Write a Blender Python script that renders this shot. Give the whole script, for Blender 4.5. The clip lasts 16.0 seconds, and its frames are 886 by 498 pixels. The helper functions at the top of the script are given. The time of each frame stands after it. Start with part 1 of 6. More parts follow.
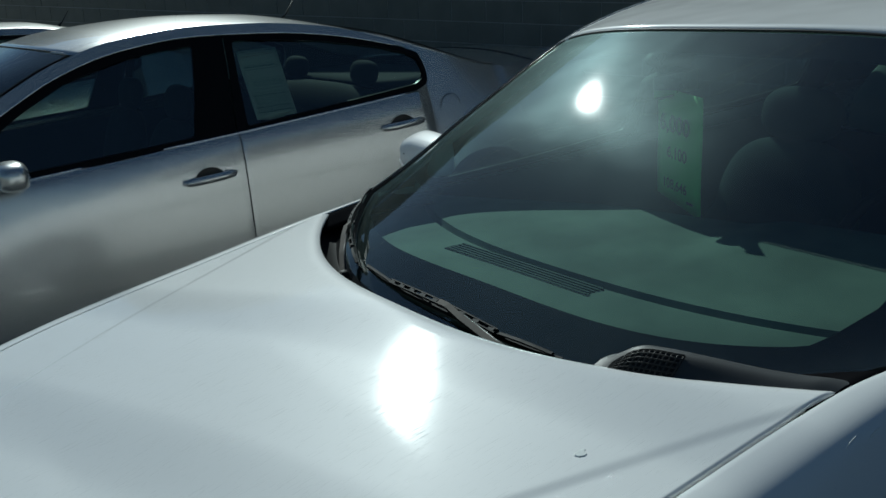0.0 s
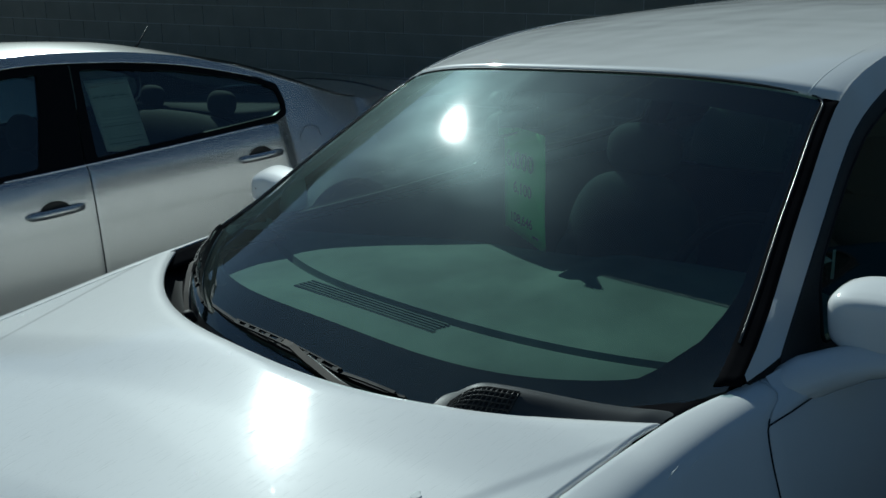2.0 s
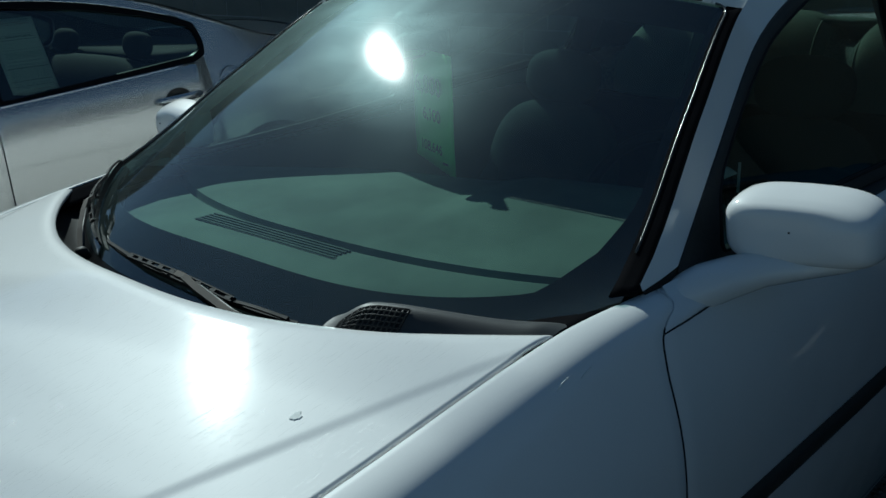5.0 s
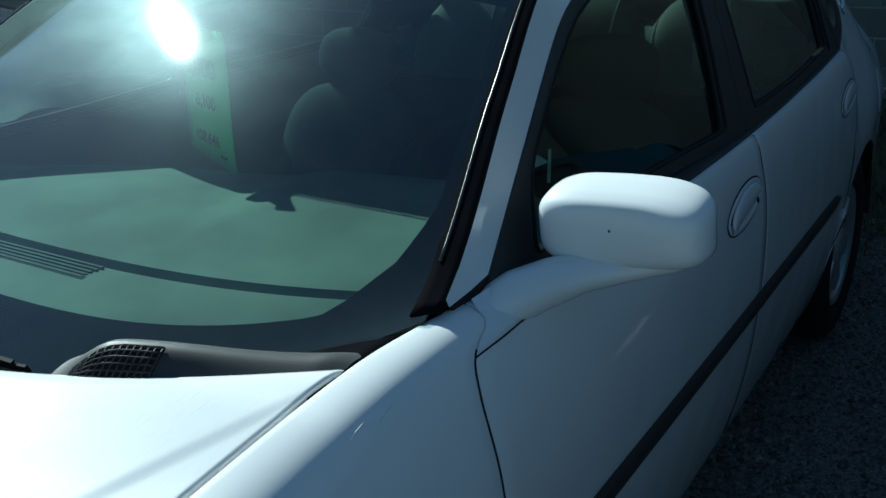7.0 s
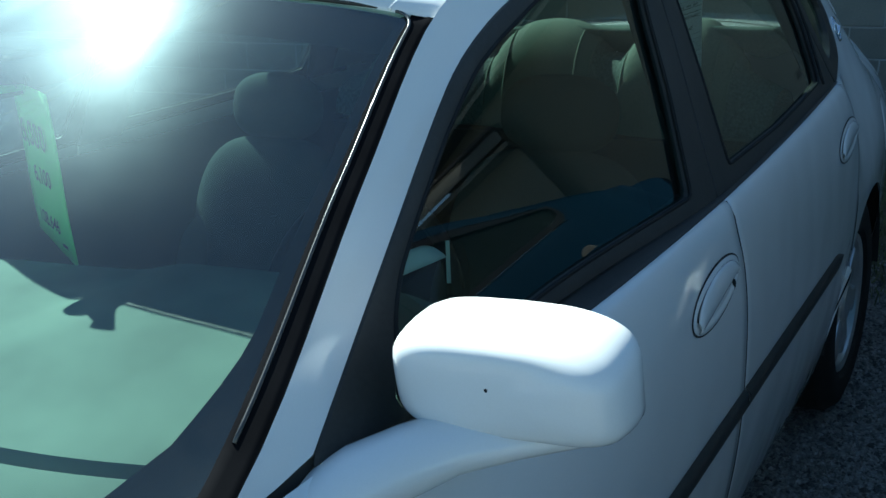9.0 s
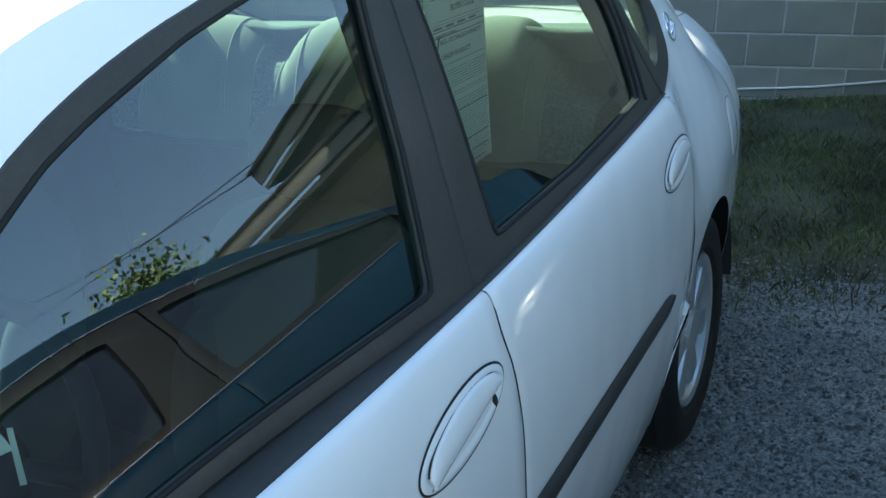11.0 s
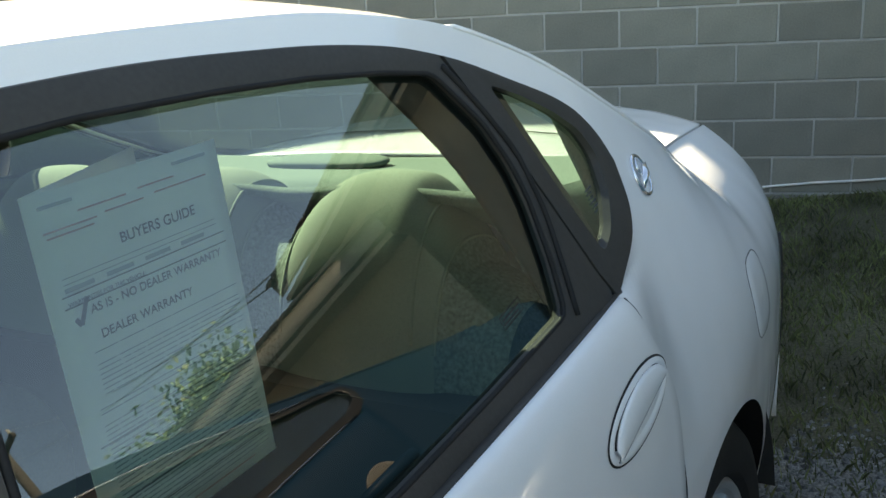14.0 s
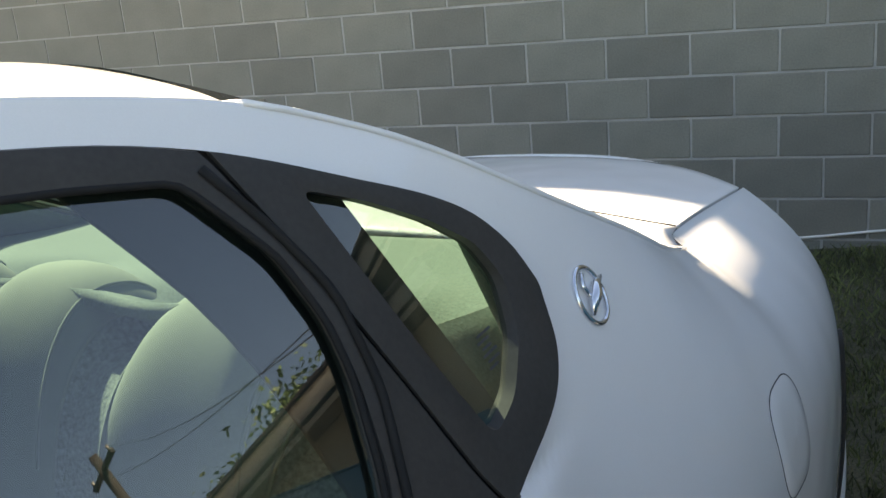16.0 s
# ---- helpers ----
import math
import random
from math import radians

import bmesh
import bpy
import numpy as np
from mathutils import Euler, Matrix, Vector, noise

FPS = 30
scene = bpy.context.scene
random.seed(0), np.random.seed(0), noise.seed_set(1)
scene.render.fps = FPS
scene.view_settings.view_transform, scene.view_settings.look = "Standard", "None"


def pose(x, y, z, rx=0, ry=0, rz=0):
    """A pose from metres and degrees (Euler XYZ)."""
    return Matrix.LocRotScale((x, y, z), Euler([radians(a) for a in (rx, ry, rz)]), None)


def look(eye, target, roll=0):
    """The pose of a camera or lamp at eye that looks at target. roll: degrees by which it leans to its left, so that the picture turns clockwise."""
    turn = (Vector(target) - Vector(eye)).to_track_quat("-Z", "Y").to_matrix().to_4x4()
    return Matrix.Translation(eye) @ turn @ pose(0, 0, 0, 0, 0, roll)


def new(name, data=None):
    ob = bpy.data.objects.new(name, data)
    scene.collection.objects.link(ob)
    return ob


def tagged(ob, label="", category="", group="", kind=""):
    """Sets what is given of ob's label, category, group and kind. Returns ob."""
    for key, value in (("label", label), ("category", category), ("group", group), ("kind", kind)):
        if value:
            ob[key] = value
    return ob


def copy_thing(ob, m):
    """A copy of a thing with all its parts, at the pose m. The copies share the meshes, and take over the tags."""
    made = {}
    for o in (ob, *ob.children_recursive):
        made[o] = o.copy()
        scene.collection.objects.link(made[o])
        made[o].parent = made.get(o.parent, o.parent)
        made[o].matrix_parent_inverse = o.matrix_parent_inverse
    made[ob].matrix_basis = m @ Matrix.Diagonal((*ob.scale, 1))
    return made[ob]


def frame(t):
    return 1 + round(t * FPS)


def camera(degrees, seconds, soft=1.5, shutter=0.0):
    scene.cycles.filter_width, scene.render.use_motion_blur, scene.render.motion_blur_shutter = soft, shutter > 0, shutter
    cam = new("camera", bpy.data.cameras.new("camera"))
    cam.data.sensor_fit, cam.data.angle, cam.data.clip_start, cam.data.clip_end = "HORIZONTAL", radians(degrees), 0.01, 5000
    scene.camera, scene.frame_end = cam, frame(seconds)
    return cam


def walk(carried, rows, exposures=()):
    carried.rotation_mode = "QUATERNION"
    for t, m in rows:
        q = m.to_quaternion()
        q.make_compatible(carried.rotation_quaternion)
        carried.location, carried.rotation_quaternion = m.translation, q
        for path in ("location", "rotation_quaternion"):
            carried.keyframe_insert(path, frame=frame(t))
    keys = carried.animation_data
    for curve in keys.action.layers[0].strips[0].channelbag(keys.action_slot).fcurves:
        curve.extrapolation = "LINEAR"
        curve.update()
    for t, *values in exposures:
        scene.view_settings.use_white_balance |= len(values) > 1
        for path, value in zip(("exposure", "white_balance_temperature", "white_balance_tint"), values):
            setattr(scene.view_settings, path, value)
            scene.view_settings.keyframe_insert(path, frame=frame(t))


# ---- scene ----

# camera and its way along the car's side
cam = camera(50.7, 16.0)
PATH = [
    (0.0, 1.451, -0.783, 1.583, 73.38, 4.39, 55.48),
    (0.5, 1.468, -0.771, 1.604, 73.53, 4.02, 53.66),
    (1.0, 1.463, -0.755, 1.599, 73.58, 3.58, 51.60),
    (1.5, 1.465, -0.746, 1.598, 74.11, 3.21, 50.00),
    (2.0, 1.479, -0.736, 1.598, 74.57, 3.00, 47.76),
    (2.5, 1.496, -0.724, 1.588, 74.24, 3.31, 44.84),
    (3.0, 1.515, -0.676, 1.568, 73.08, 3.87, 42.13),
    (3.2, 1.520, -0.666, 1.569, 72.44, 4.28, 41.76),
    (5.3, 1.508, -0.635, 1.515, 71.36, 3.61, 44.39),
    (5.5, 1.522, -0.611, 1.509, 71.52, 3.89, 42.85),
    (6.0, 1.505, -0.571, 1.493, 71.21, 3.55, 38.59),
    (6.5, 1.413, -0.517, 1.491, 69.76, 2.63, 34.52),
    (7.0, 1.388, -0.442, 1.480, 69.80, 2.17, 32.67),
    (7.5, 1.423, -0.281, 1.484, 71.20, 3.29, 33.14),
    (8.0, 1.439, -0.157, 1.477, 71.88, 5.15, 34.17),
    (8.5, 1.344, -0.074, 1.464, 71.34, 4.98, 33.78),
    (9.0, 1.330, -0.001, 1.459, 71.35, 3.66, 32.89),
    (9.5, 1.377, 0.142, 1.475, 69.63, 2.70, 30.84),
    (10.0, 1.410, 0.281, 1.481, 68.15, 2.45, 28.19),
    (10.2, 1.390, 0.319, 1.484, 68.31, 2.33, 27.17),
    (12.3, 1.353, 0.900, 1.509, 69.26, 5.90, 28.32),
    (12.5, 1.352, 0.953, 1.507, 70.61, 5.71, 28.94),
    (13.0, 1.414, 1.089, 1.523, 73.64, 6.65, 32.73),
    (13.5, 1.419, 1.213, 1.504, 74.79, 6.82, 33.47),
    (14.0, 1.334, 1.353, 1.499, 73.26, 6.71, 31.58),
    (14.5, 1.356, 1.508, 1.487, 72.69, 6.83, 32.10),
    (15.0, 1.405, 1.644, 1.491, 73.18, 8.09, 34.72),
    (15.5, 1.350, 1.742, 1.503, 73.88, 8.11, 35.45),
    (16.0, 1.323, 1.890, 1.485, 75.14, 7.95, 38.04),
]
EXPOSURE = [(0.0, -0.6, 5750, -7), (3.2, -0.42, 5650, -9), (5.5, -0.42, 5600, -10), (6.1, -0.1, 5550, -11), (7.0, 0.45, 5450, -12), (8.0, 1.52, 5600, -11), (9.0, 1.62, 5750, -9), (10.2, 2.58, 6200, -6), (12.3, 3.93, 8200, 4), (12.9, 3.44, 8700, 5), (13.8, 3.22, 9200, 5), (16.0, 3.0, 9300, 13)]
walk(cam, [(t, pose(*p)) for t, *p in PATH], EXPOSURE)

# sky and sun
SUN = Vector((-0.74, 0.275, 0.612)).normalized()
world = bpy.data.worlds.new("sky")
scene.world = world
world.use_nodes = True
wn = world.node_tree.nodes
sky = wn.new("ShaderNodeTexSky")
sky.sky_type, sky.sun_disc = "NISHITA", False
sky.sun_elevation = math.asin(SUN.z)
sky.sun_rotation = math.atan2(SUN.x, SUN.y)
sky.altitude, sky.dust_density, sky.ozone_density = 200, 0.3, 3.0
wn["Background"].inputs["Strength"].default_value = 0.053
world.node_tree.links.new(sky.outputs[0], wn["Background"].inputs["Color"])
sun = new("sun", bpy.data.lights.new("sun", "SUN"))
sun.data.energy, sun.data.angle, sun.data.color = 5.0, radians(0.55), (1.0, 0.965, 0.915)
sun.matrix_world = look(SUN * 30, (0, 0, 0))

# ---- materials ----
def material(name, colour, rough=0.5, metal=0.0, coat=0.0, coat_rough=0.03, vary=0.0, vary_scale=4.0, grain=0.0, grain_scale=200.0, bump=0.0, bump_scale=60.0, spec=0.5, per_object=0.0, wave=0.0):
    m = bpy.data.materials.new(name)
    m.use_nodes = True
    nt, p = m.node_tree, m.node_tree.nodes["Principled BSDF"]
    p.inputs["Roughness"].default_value, p.inputs["Metallic"].default_value = rough, metal
    p.inputs["Coat Weight"].default_value, p.inputs["Coat Roughness"].default_value = coat, coat_rough
    p.inputs["Specular IOR Level"].default_value = spec
    p.inputs["Base Color"].default_value = (*colour, 1)
    tc = nt.nodes.new("ShaderNodeTexCoord")
    last = None

    def noise_node(scale, detail=4.0):
        n = nt.nodes.new("ShaderNodeTexNoise")
        n.inputs["Scale"].default_value, n.inputs["Detail"].default_value = scale, detail
        nt.links.new(tc.outputs["Object"], n.inputs["Vector"])
        return n

    def darker(value, amount, source):
        nonlocal last
        r = nt.nodes.new("ShaderNodeMapRange")
        r.inputs["From Min"].default_value, r.inputs["From Max"].default_value = 0.3, 0.7
        r.inputs["To Min"].default_value, r.inputs["To Max"].default_value = 1 - amount, 1 + amount
        nt.links.new(value, r.inputs["Value"])
        mix = nt.nodes.new("ShaderNodeMix")
        mix.data_type, mix.blend_type = "RGBA", "MULTIPLY"
        mix.inputs["Factor"].default_value = 1
        if source is None:
            mix.inputs["A"].default_value = (*colour, 1)
        else:
            nt.links.new(source, mix.inputs["A"])
        nt.links.new(r.outputs[0], mix.inputs["B"])
        return mix.outputs["Result"]

    if vary:
        last = darker(noise_node(vary_scale).outputs["Fac"], vary, last)
    if grain:
        last = darker(noise_node(grain_scale, 2.0).outputs["Fac"], grain, last)
    if per_object:
        info = nt.nodes.new("ShaderNodeObjectInfo")
        last = darker(info.outputs["Random"], per_object, last)
    if last is not None:
        nt.links.new(last, p.inputs["Base Color"])
    if bump:
        b = nt.nodes.new("ShaderNodeBump")
        b.inputs["Strength"].default_value, b.inputs["Distance"].default_value = bump, 0.004
        nt.links.new(noise_node(bump_scale, 6.0).outputs["Fac"], b.inputs["Height"])
        nt.links.new(b.outputs[0], p.inputs["Normal"])
    if wave:
        b = nt.nodes.new("ShaderNodeBump")
        b.inputs["Strength"].default_value, b.inputs["Distance"].default_value = 1.0, wave
        nt.links.new(noise_node(6.5, 1.0).outputs["Fac"], b.inputs["Height"])
        nt.links.new(b.outputs[0], p.inputs["Coat Normal"])
    return m


def glass_material(name, tint, rough, gloss=1.0, base=0.075, dust=0.0, haze=0.0):
    m = bpy.data.materials.new(name)
    m.use_nodes = True
    nt = m.node_tree
    nt.nodes.remove(nt.nodes["Principled BSDF"])
    out = nt.nodes["Material Output"]
    clear, gl, mix, lw, pw, fr = (nt.nodes.new("ShaderNode" + k) for k in ("BsdfTransparent", "BsdfGlossy", "MixShader", "LayerWeight", "Math", "Math"))
    clear.inputs["Color"].default_value = (*tint, 1)
    gl.inputs["Roughness"].default_value, gl.inputs["Color"].default_value = rough, (gloss, gloss, gloss, 1)
    lw.inputs["Blend"].default_value = 0.5
    pw.operation, fr.operation = "POWER", "MULTIPLY_ADD"
    pw.inputs[1].default_value, fr.inputs[1].default_value, fr.inputs[2].default_value = 4.6, 1 - base, base
    nt.links.new(lw.outputs["Facing"], pw.inputs[0])
    nt.links.new(pw.outputs[0], fr.inputs[0])
    nt.links.new(fr.outputs[0], mix.inputs[0])
    nt.links.new(clear.outputs[0], mix.inputs[1])
    shine = gl.outputs[0]
    if haze:
        wide, m0 = nt.nodes.new("ShaderNodeBsdfGlossy"), nt.nodes.new("ShaderNodeMixShader")
        wide.inputs["Roughness"].default_value, m0.inputs[0].default_value = 0.38, haze
        wide.inputs["Color"].default_value = (0.72, 0.98, 1.0, 1)
        co, mp, sm, hr = (nt.nodes.new("ShaderNode" + k) for k in ("TexCoord", "Mapping", "TexNoise", "MapRange"))
        mp.inputs["Rotation"].default_value, mp.inputs["Scale"].default_value = (0, 0, radians(28)), (1.0, 1.6, 1.0)
        sm.inputs["Scale"].default_value, sm.inputs["Detail"].default_value, sm.inputs["Distortion"].default_value = 5.0, 6.0, 0.5
        hr.inputs["From Min"].default_value, hr.inputs["From Max"].default_value = 0.32, 0.72
        hr.inputs["To Min"].default_value, hr.inputs["To Max"].default_value = 0.75 * haze, 1.3 * haze
        nt.links.new(co.outputs["Object"], mp.inputs["Vector"])
        nt.links.new(mp.outputs[0], sm.inputs["Vector"])
        nt.links.new(sm.outputs["Fac"], hr.inputs["Value"])
        nt.links.new(hr.outputs[0], m0.inputs[0])
        nt.links.new(shine, m0.inputs[1])
        nt.links.new(wide.outputs[0], m0.inputs[2])
        shine = m0.outputs[0]
    nt.links.new(shine, mix.inputs[2])
    last = mix.outputs[0]
    if dust:
        df, m2, nz, rg, tc = (nt.nodes.new("ShaderNode" + k) for k in ("BsdfDiffuse", "MixShader", "TexNoise", "MapRange", "TexCoord"))
        df.inputs["Color"].default_value = (0.6, 0.58, 0.54, 1)
        nz.inputs["Scale"].default_value, nz.inputs["Detail"].default_value = 26.0, 10.0
        nt.links.new(tc.outputs["Object"], nz.inputs["Vector"])
        nz.inputs["Distortion"].default_value = 1.2
        rg.inputs["From Min"].default_value, rg.inputs["From Max"].default_value = 0.30, 0.85
        rg.inputs["To Min"].default_value, rg.inputs["To Max"].default_value = 0.15 * dust, dust
        nt.links.new(nz.outputs["Fac"], rg.inputs["Value"])
        nt.links.new(rg.outputs[0], m2.inputs[0])
        nt.links.new(last, m2.inputs[1])
        nt.links.new(df.outputs[0], m2.inputs[2])
        last = m2.outputs[0]
    nt.links.new(last, out.inputs["Surface"])
    return m


WHITE = material("white_paint", (0.78, 0.78, 0.77), 0.45, coat=1.0, coat_rough=0.06, wave=0.004, vary=0.02, vary_scale=2.5, grain=0.012, grain_scale=600, spec=0.1)
SILVER = material("silver_paint", (0.60, 0.60, 0.59), 0.27, metal=0.72, coat=1.0, coat_rough=0.03, grain=0.05, grain_scale=900)
BLUE = material("blue_paint", (0.002, 0.0095, 0.020), 0.45, spec=0.02, coat=0.0, coat_rough=0.03, grain=0.1, grain_scale=700)
TRIM = material("black_trim", (0.043, 0.041, 0.038), 0.45, spec=0.22, vary=0.12, vary_scale=7, grain=0.08, grain_scale=150, bump=0.04, bump_scale=300)
RUBBER = material("rubber", (0.016, 0.016, 0.016), 0.7, spec=0.2, vary=0.2, vary_scale=12, bump=0.15, bump_scale=150)
COWL = material("cowl_plastic", (0.011, 0.011, 0.012), 0.65, vary=0.25, vary_scale=9, bump=0.05, bump_scale=500, spec=0.08)
COVER = material("satin_grey_plastic", (0.045, 0.047, 0.048), 0.5, spec=0.35, vary=0.15, vary_scale=12, bump=0.05, bump_scale=500)
WIPER = material("wiper_metal", (0.014, 0.014, 0.015), 0.6, spec=0.15, vary=0.3, vary_scale=25)
ARM = material("worn_wiper_arm", (0.035, 0.026, 0.020), 0.6, spec=0.2, vary=0.4, vary_scale=30)
FRIT = material("black_glass_band", (0.006, 0.006, 0.007), 0.3, spec=0.08)
MOULD = material("matt_black_rubber", (0.008, 0.008, 0.009), 0.9, spec=0.0, vary=0.2, vary_scale=15)
BEAD = material("shiny_black_bead", (0.05, 0.05, 0.05), 0.22, spec=0.6)
CHROME = material("chrome", (0.75, 0.75, 0.77), 0.12, metal=1.0, vary=0.06, vary_scale=30)
ALLOY = material("painted_alloy", (0.58, 0.59, 0.60), 0.32, metal=0.75, coat=0.4, vary=0.12, vary_scale=14)
STEEL = material("dark_steel", (0.05, 0.05, 0.05), 0.5, metal=0.6, vary=0.3, vary_scale=20)
DASH = material("dashboard_vinyl", (0.155, 0.177, 0.148), 0.72, spec=0.22, vary=0.3, vary_scale=5.0, bump=0.12, bump_scale=400)
VENT = material("vent_plastic", (0.075, 0.088, 0.075), 0.7, spec=0.15, vary=0.2, vary_scale=20)
# front seats: the bench's cloth, its colour darkened for the cabin's shade
SHADED_CLOTH = material("seat_cloth", (0.075, 0.092, 0.088), 0.92, vary=0.08, vary_scale=7, grain=0.12, grain_scale=420, bump=0.12, bump_scale=500, spec=0.1)
WEAVE = material("woven_seat_cloth", (0.15, 0.185, 0.165), 0.95, grain=0.35, grain_scale=160, bump=0.5, bump_scale=180, spec=0.1)
# rear bench: the same cloth, its colour lightened for the sun on it
SUNLIT_CLOTH = material("rear_seat_cloth", (0.185, 0.22, 0.18), 0.92, vary=0.08, vary_scale=7, grain=0.1, grain_scale=420, bump=0.1, bump_scale=500, spec=0.1)
# near-black colour that puts the cabin's shade into linings, floors and unlit seats
SHADED_CABIN = material("dark_cabin_lining", (0.024, 0.028, 0.028), 0.9, vary=0.15, vary_scale=6)
DECK = material("parcel_shelf_felt", (0.14, 0.18, 0.155), 0.95, grain=0.2, grain_scale=300, bump=0.4, bump_scale=250, spec=0.1)
UNDER = material("underbody", (0.015, 0.015, 0.015), 0.9, vary=0.2)
SCREEN_GLASS = glass_material("windscreen_glass", (0.58, 0.74, 0.69), 0.034, base=0.10, dust=0.018, haze=0.065)
SIDE_GLASS = glass_material("side_glass", (0.44, 0.55, 0.52), 0.006, base=0.11, dust=0.004)
REAR_GLASS = glass_material("rear_glass", (0.55, 0.63, 0.59), 0.006, gloss=0.35, base=0.05, dust=0.006)
def thin(mat, amount):
    """Let some of the light through a thin sheet."""
    nt = mat.node_tree
    p, out = nt.nodes["Principled BSDF"], nt.nodes["Material Output"]
    t, mix = nt.nodes.new("ShaderNodeBsdfTranslucent"), nt.nodes.new("ShaderNodeMixShader")
    mix.inputs[0].default_value = amount
    colour = p.inputs["Base Color"]
    if colour.links:
        nt.links.new(colour.links[0].from_socket, t.inputs["Color"])
    else:
        t.inputs["Color"].default_value = colour.default_value
    nt.links.new(p.outputs[0], mix.inputs[1])
    nt.links.new(t.outputs[0], mix.inputs[2])
    nt.links.new(mix.outputs[0], out.inputs["Surface"])
    return mat


NOTICE = thin(material("printed_form_paper", (0.93, 0.95, 0.90), 0.85, vary=0.05, vary_scale=10), 0.5)
PAPER = thin(material("paper", (0.92, 0.94, 0.91), 0.85, vary=0.04, vary_scale=10), 0.22)
INK = material("ink", (0.04, 0.05, 0.06), 0.8)
GREY_INK = material("faded_ink", (0.30, 0.34, 0.34), 0.8)
RED_INK = material("red_ink", (0.42, 0.20, 0.17), 0.8)
GREEN_CARD = thin(material("green_card", (0.30, 0.92, 0.24), 0.7, vary=0.05, vary_scale=12), 0.2)
BLOCK = material("grey_block", (0.215, 0.207, 0.175), 0.85, vary=0.10, vary_scale=4, grain=0.08, grain_scale=130, bump=0.22, bump_scale=120, per_object=0.10)
def scratched(mat):
    """Fine crossing scratches in the clear coat."""
    nt = mat.node_tree
    p = nt.nodes["Principled BSDF"]
    tc = nt.nodes.new("ShaderNodeTexCoord")
    height = None
    for turn, along, scale in ((25, 6, 1.0), (-38, 5, 1.3), (80, 7, 0.8)):
        mp, nz, rg = (nt.nodes.new("ShaderNode" + k) for k in ("Mapping", "TexNoise", "MapRange"))
        mp.inputs["Rotation"].default_value = (0, 0, radians(turn))
        mp.inputs["Scale"].default_value = (420 * scale, along * 3 * scale, 60)
        nz.inputs["Scale"].default_value, nz.inputs["Detail"].default_value = 1.0, 1.0
        rg.inputs["From Min"].default_value, rg.inputs["From Max"].default_value = 0.69, 0.77
        nt.links.new(tc.outputs["Object"], mp.inputs["Vector"])
        nt.links.new(mp.outputs[0], nz.inputs["Vector"])
        nt.links.new(nz.outputs["Fac"], rg.inputs["Value"])
        if height is None:
            height = rg.outputs[0]
        else:
            add = nt.nodes.new("ShaderNodeMath")
            nt.links.new(height, add.inputs[0])
            nt.links.new(rg.outputs[0], add.inputs[1])
            height = add.outputs[0]
    b = nt.nodes.new("ShaderNodeBump")
    b.inputs["Strength"].default_value, b.inputs["Distance"].default_value = 1.0, 0.002
    nt.links.new(height, b.inputs["Height"])
    nt.links.new(b.outputs[0], p.inputs["Coat Normal"])
    return mat


BONNET = scratched(material("scratched_white_paint", (0.78, 0.78, 0.77), 0.45, coat=1.0, coat_rough=0.058, vary=0.015, vary_scale=2.5, spec=0.1))
MORTAR = material("mortar", (0.40, 0.385, 0.355), 0.95, vary=0.15, vary_scale=8, bump=0.4, bump_scale=200)


# ---- helpers for meshes ----
def spline(*pts):
    """A smooth curve through (position, value) pairs, as a function."""
    xs, ys = np.array([p[0] for p in pts], float), np.array([p[1] for p in pts], float)
    d = np.diff(ys) / np.diff(xs)
    m = np.concatenate([[d[0]], np.where(d[:-1] * d[1:] > 0, 2 * d[:-1] * d[1:] / np.where(d[:-1] + d[1:] == 0, 1, d[:-1] + d[1:]), 0), [d[-1]]])

    def f(x):
        x = min(max(x, xs[0]), xs[-1])
        i = min(int(np.searchsorted(xs, x, side="right")) - 1, len(xs) - 2)
        h = xs[i + 1] - xs[i]
        t = (x - xs[i]) / h
        return float((2 * t**3 - 3 * t**2 + 1) * ys[i] + (t**3 - 2 * t**2 + t) * h * m[i] + (3 * t**2 - 2 * t**3) * ys[i + 1] + (t**3 - t**2) * h * m[i + 1])
    return f


def smooth(a, b, x):
    t = min(max((x - a) / (b - a), 0), 1)
    return t * t * (3 - 2 * t)


def part(name, bm, mat, parent=None, label="", soft=True, sharp=35):
    me = bpy.data.meshes.new(name)
    if soft:
        for f in bm.faces:
            f.smooth = True
        for e in bm.edges:
            if len(e.link_faces) == 2 and e.calc_face_angle(0) > radians(sharp):
                e.smooth = False
    bm.to_mesh(me)
    bm.free()
    me.materials.append(mat)
    ob = new(name, me)
    if parent is not None:
        ob.parent = parent
    if label:
        tagged(ob, label)
    return ob


def sheet(name, fn, nu, nv, mat, parent, label="", thick=0.0, out=None, edge=0.0):
    """A panel: the points fn(u, v), facing away from the point out, with its thickness inwards."""
    bm = bmesh.new()
    vs = [[bm.verts.new(fn(i / nu, j / nv)) for j in range(nv + 1)] for i in range(nu + 1)]
    for i in range(nu):
        for j in range(nv):
            bm.faces.new((vs[i][j], vs[i + 1][j], vs[i + 1][j + 1], vs[i][j + 1]))
    bmesh.ops.remove_doubles(bm, verts=bm.verts, dist=1e-5)
    bm.normal_update()
    if out is not None:
        o = Vector(out)
        if sum(f.normal.dot(f.calc_center_median() - o) * f.calc_area() for f in bm.faces) < 0:
            bmesh.ops.reverse_faces(bm, faces=bm.faces)
    ob = part(name, bm, mat, parent, label)
    if thick:
        s = ob.modifiers.new("thickness", "SOLIDIFY")
        s.thickness, s.offset = thick, -1
        if edge:
            b = ob.modifiers.new("edge", "BEVEL")
            b.width, b.segments, b.limit_method, b.angle_limit = edge, 2, "ANGLE", radians(50)
    return ob


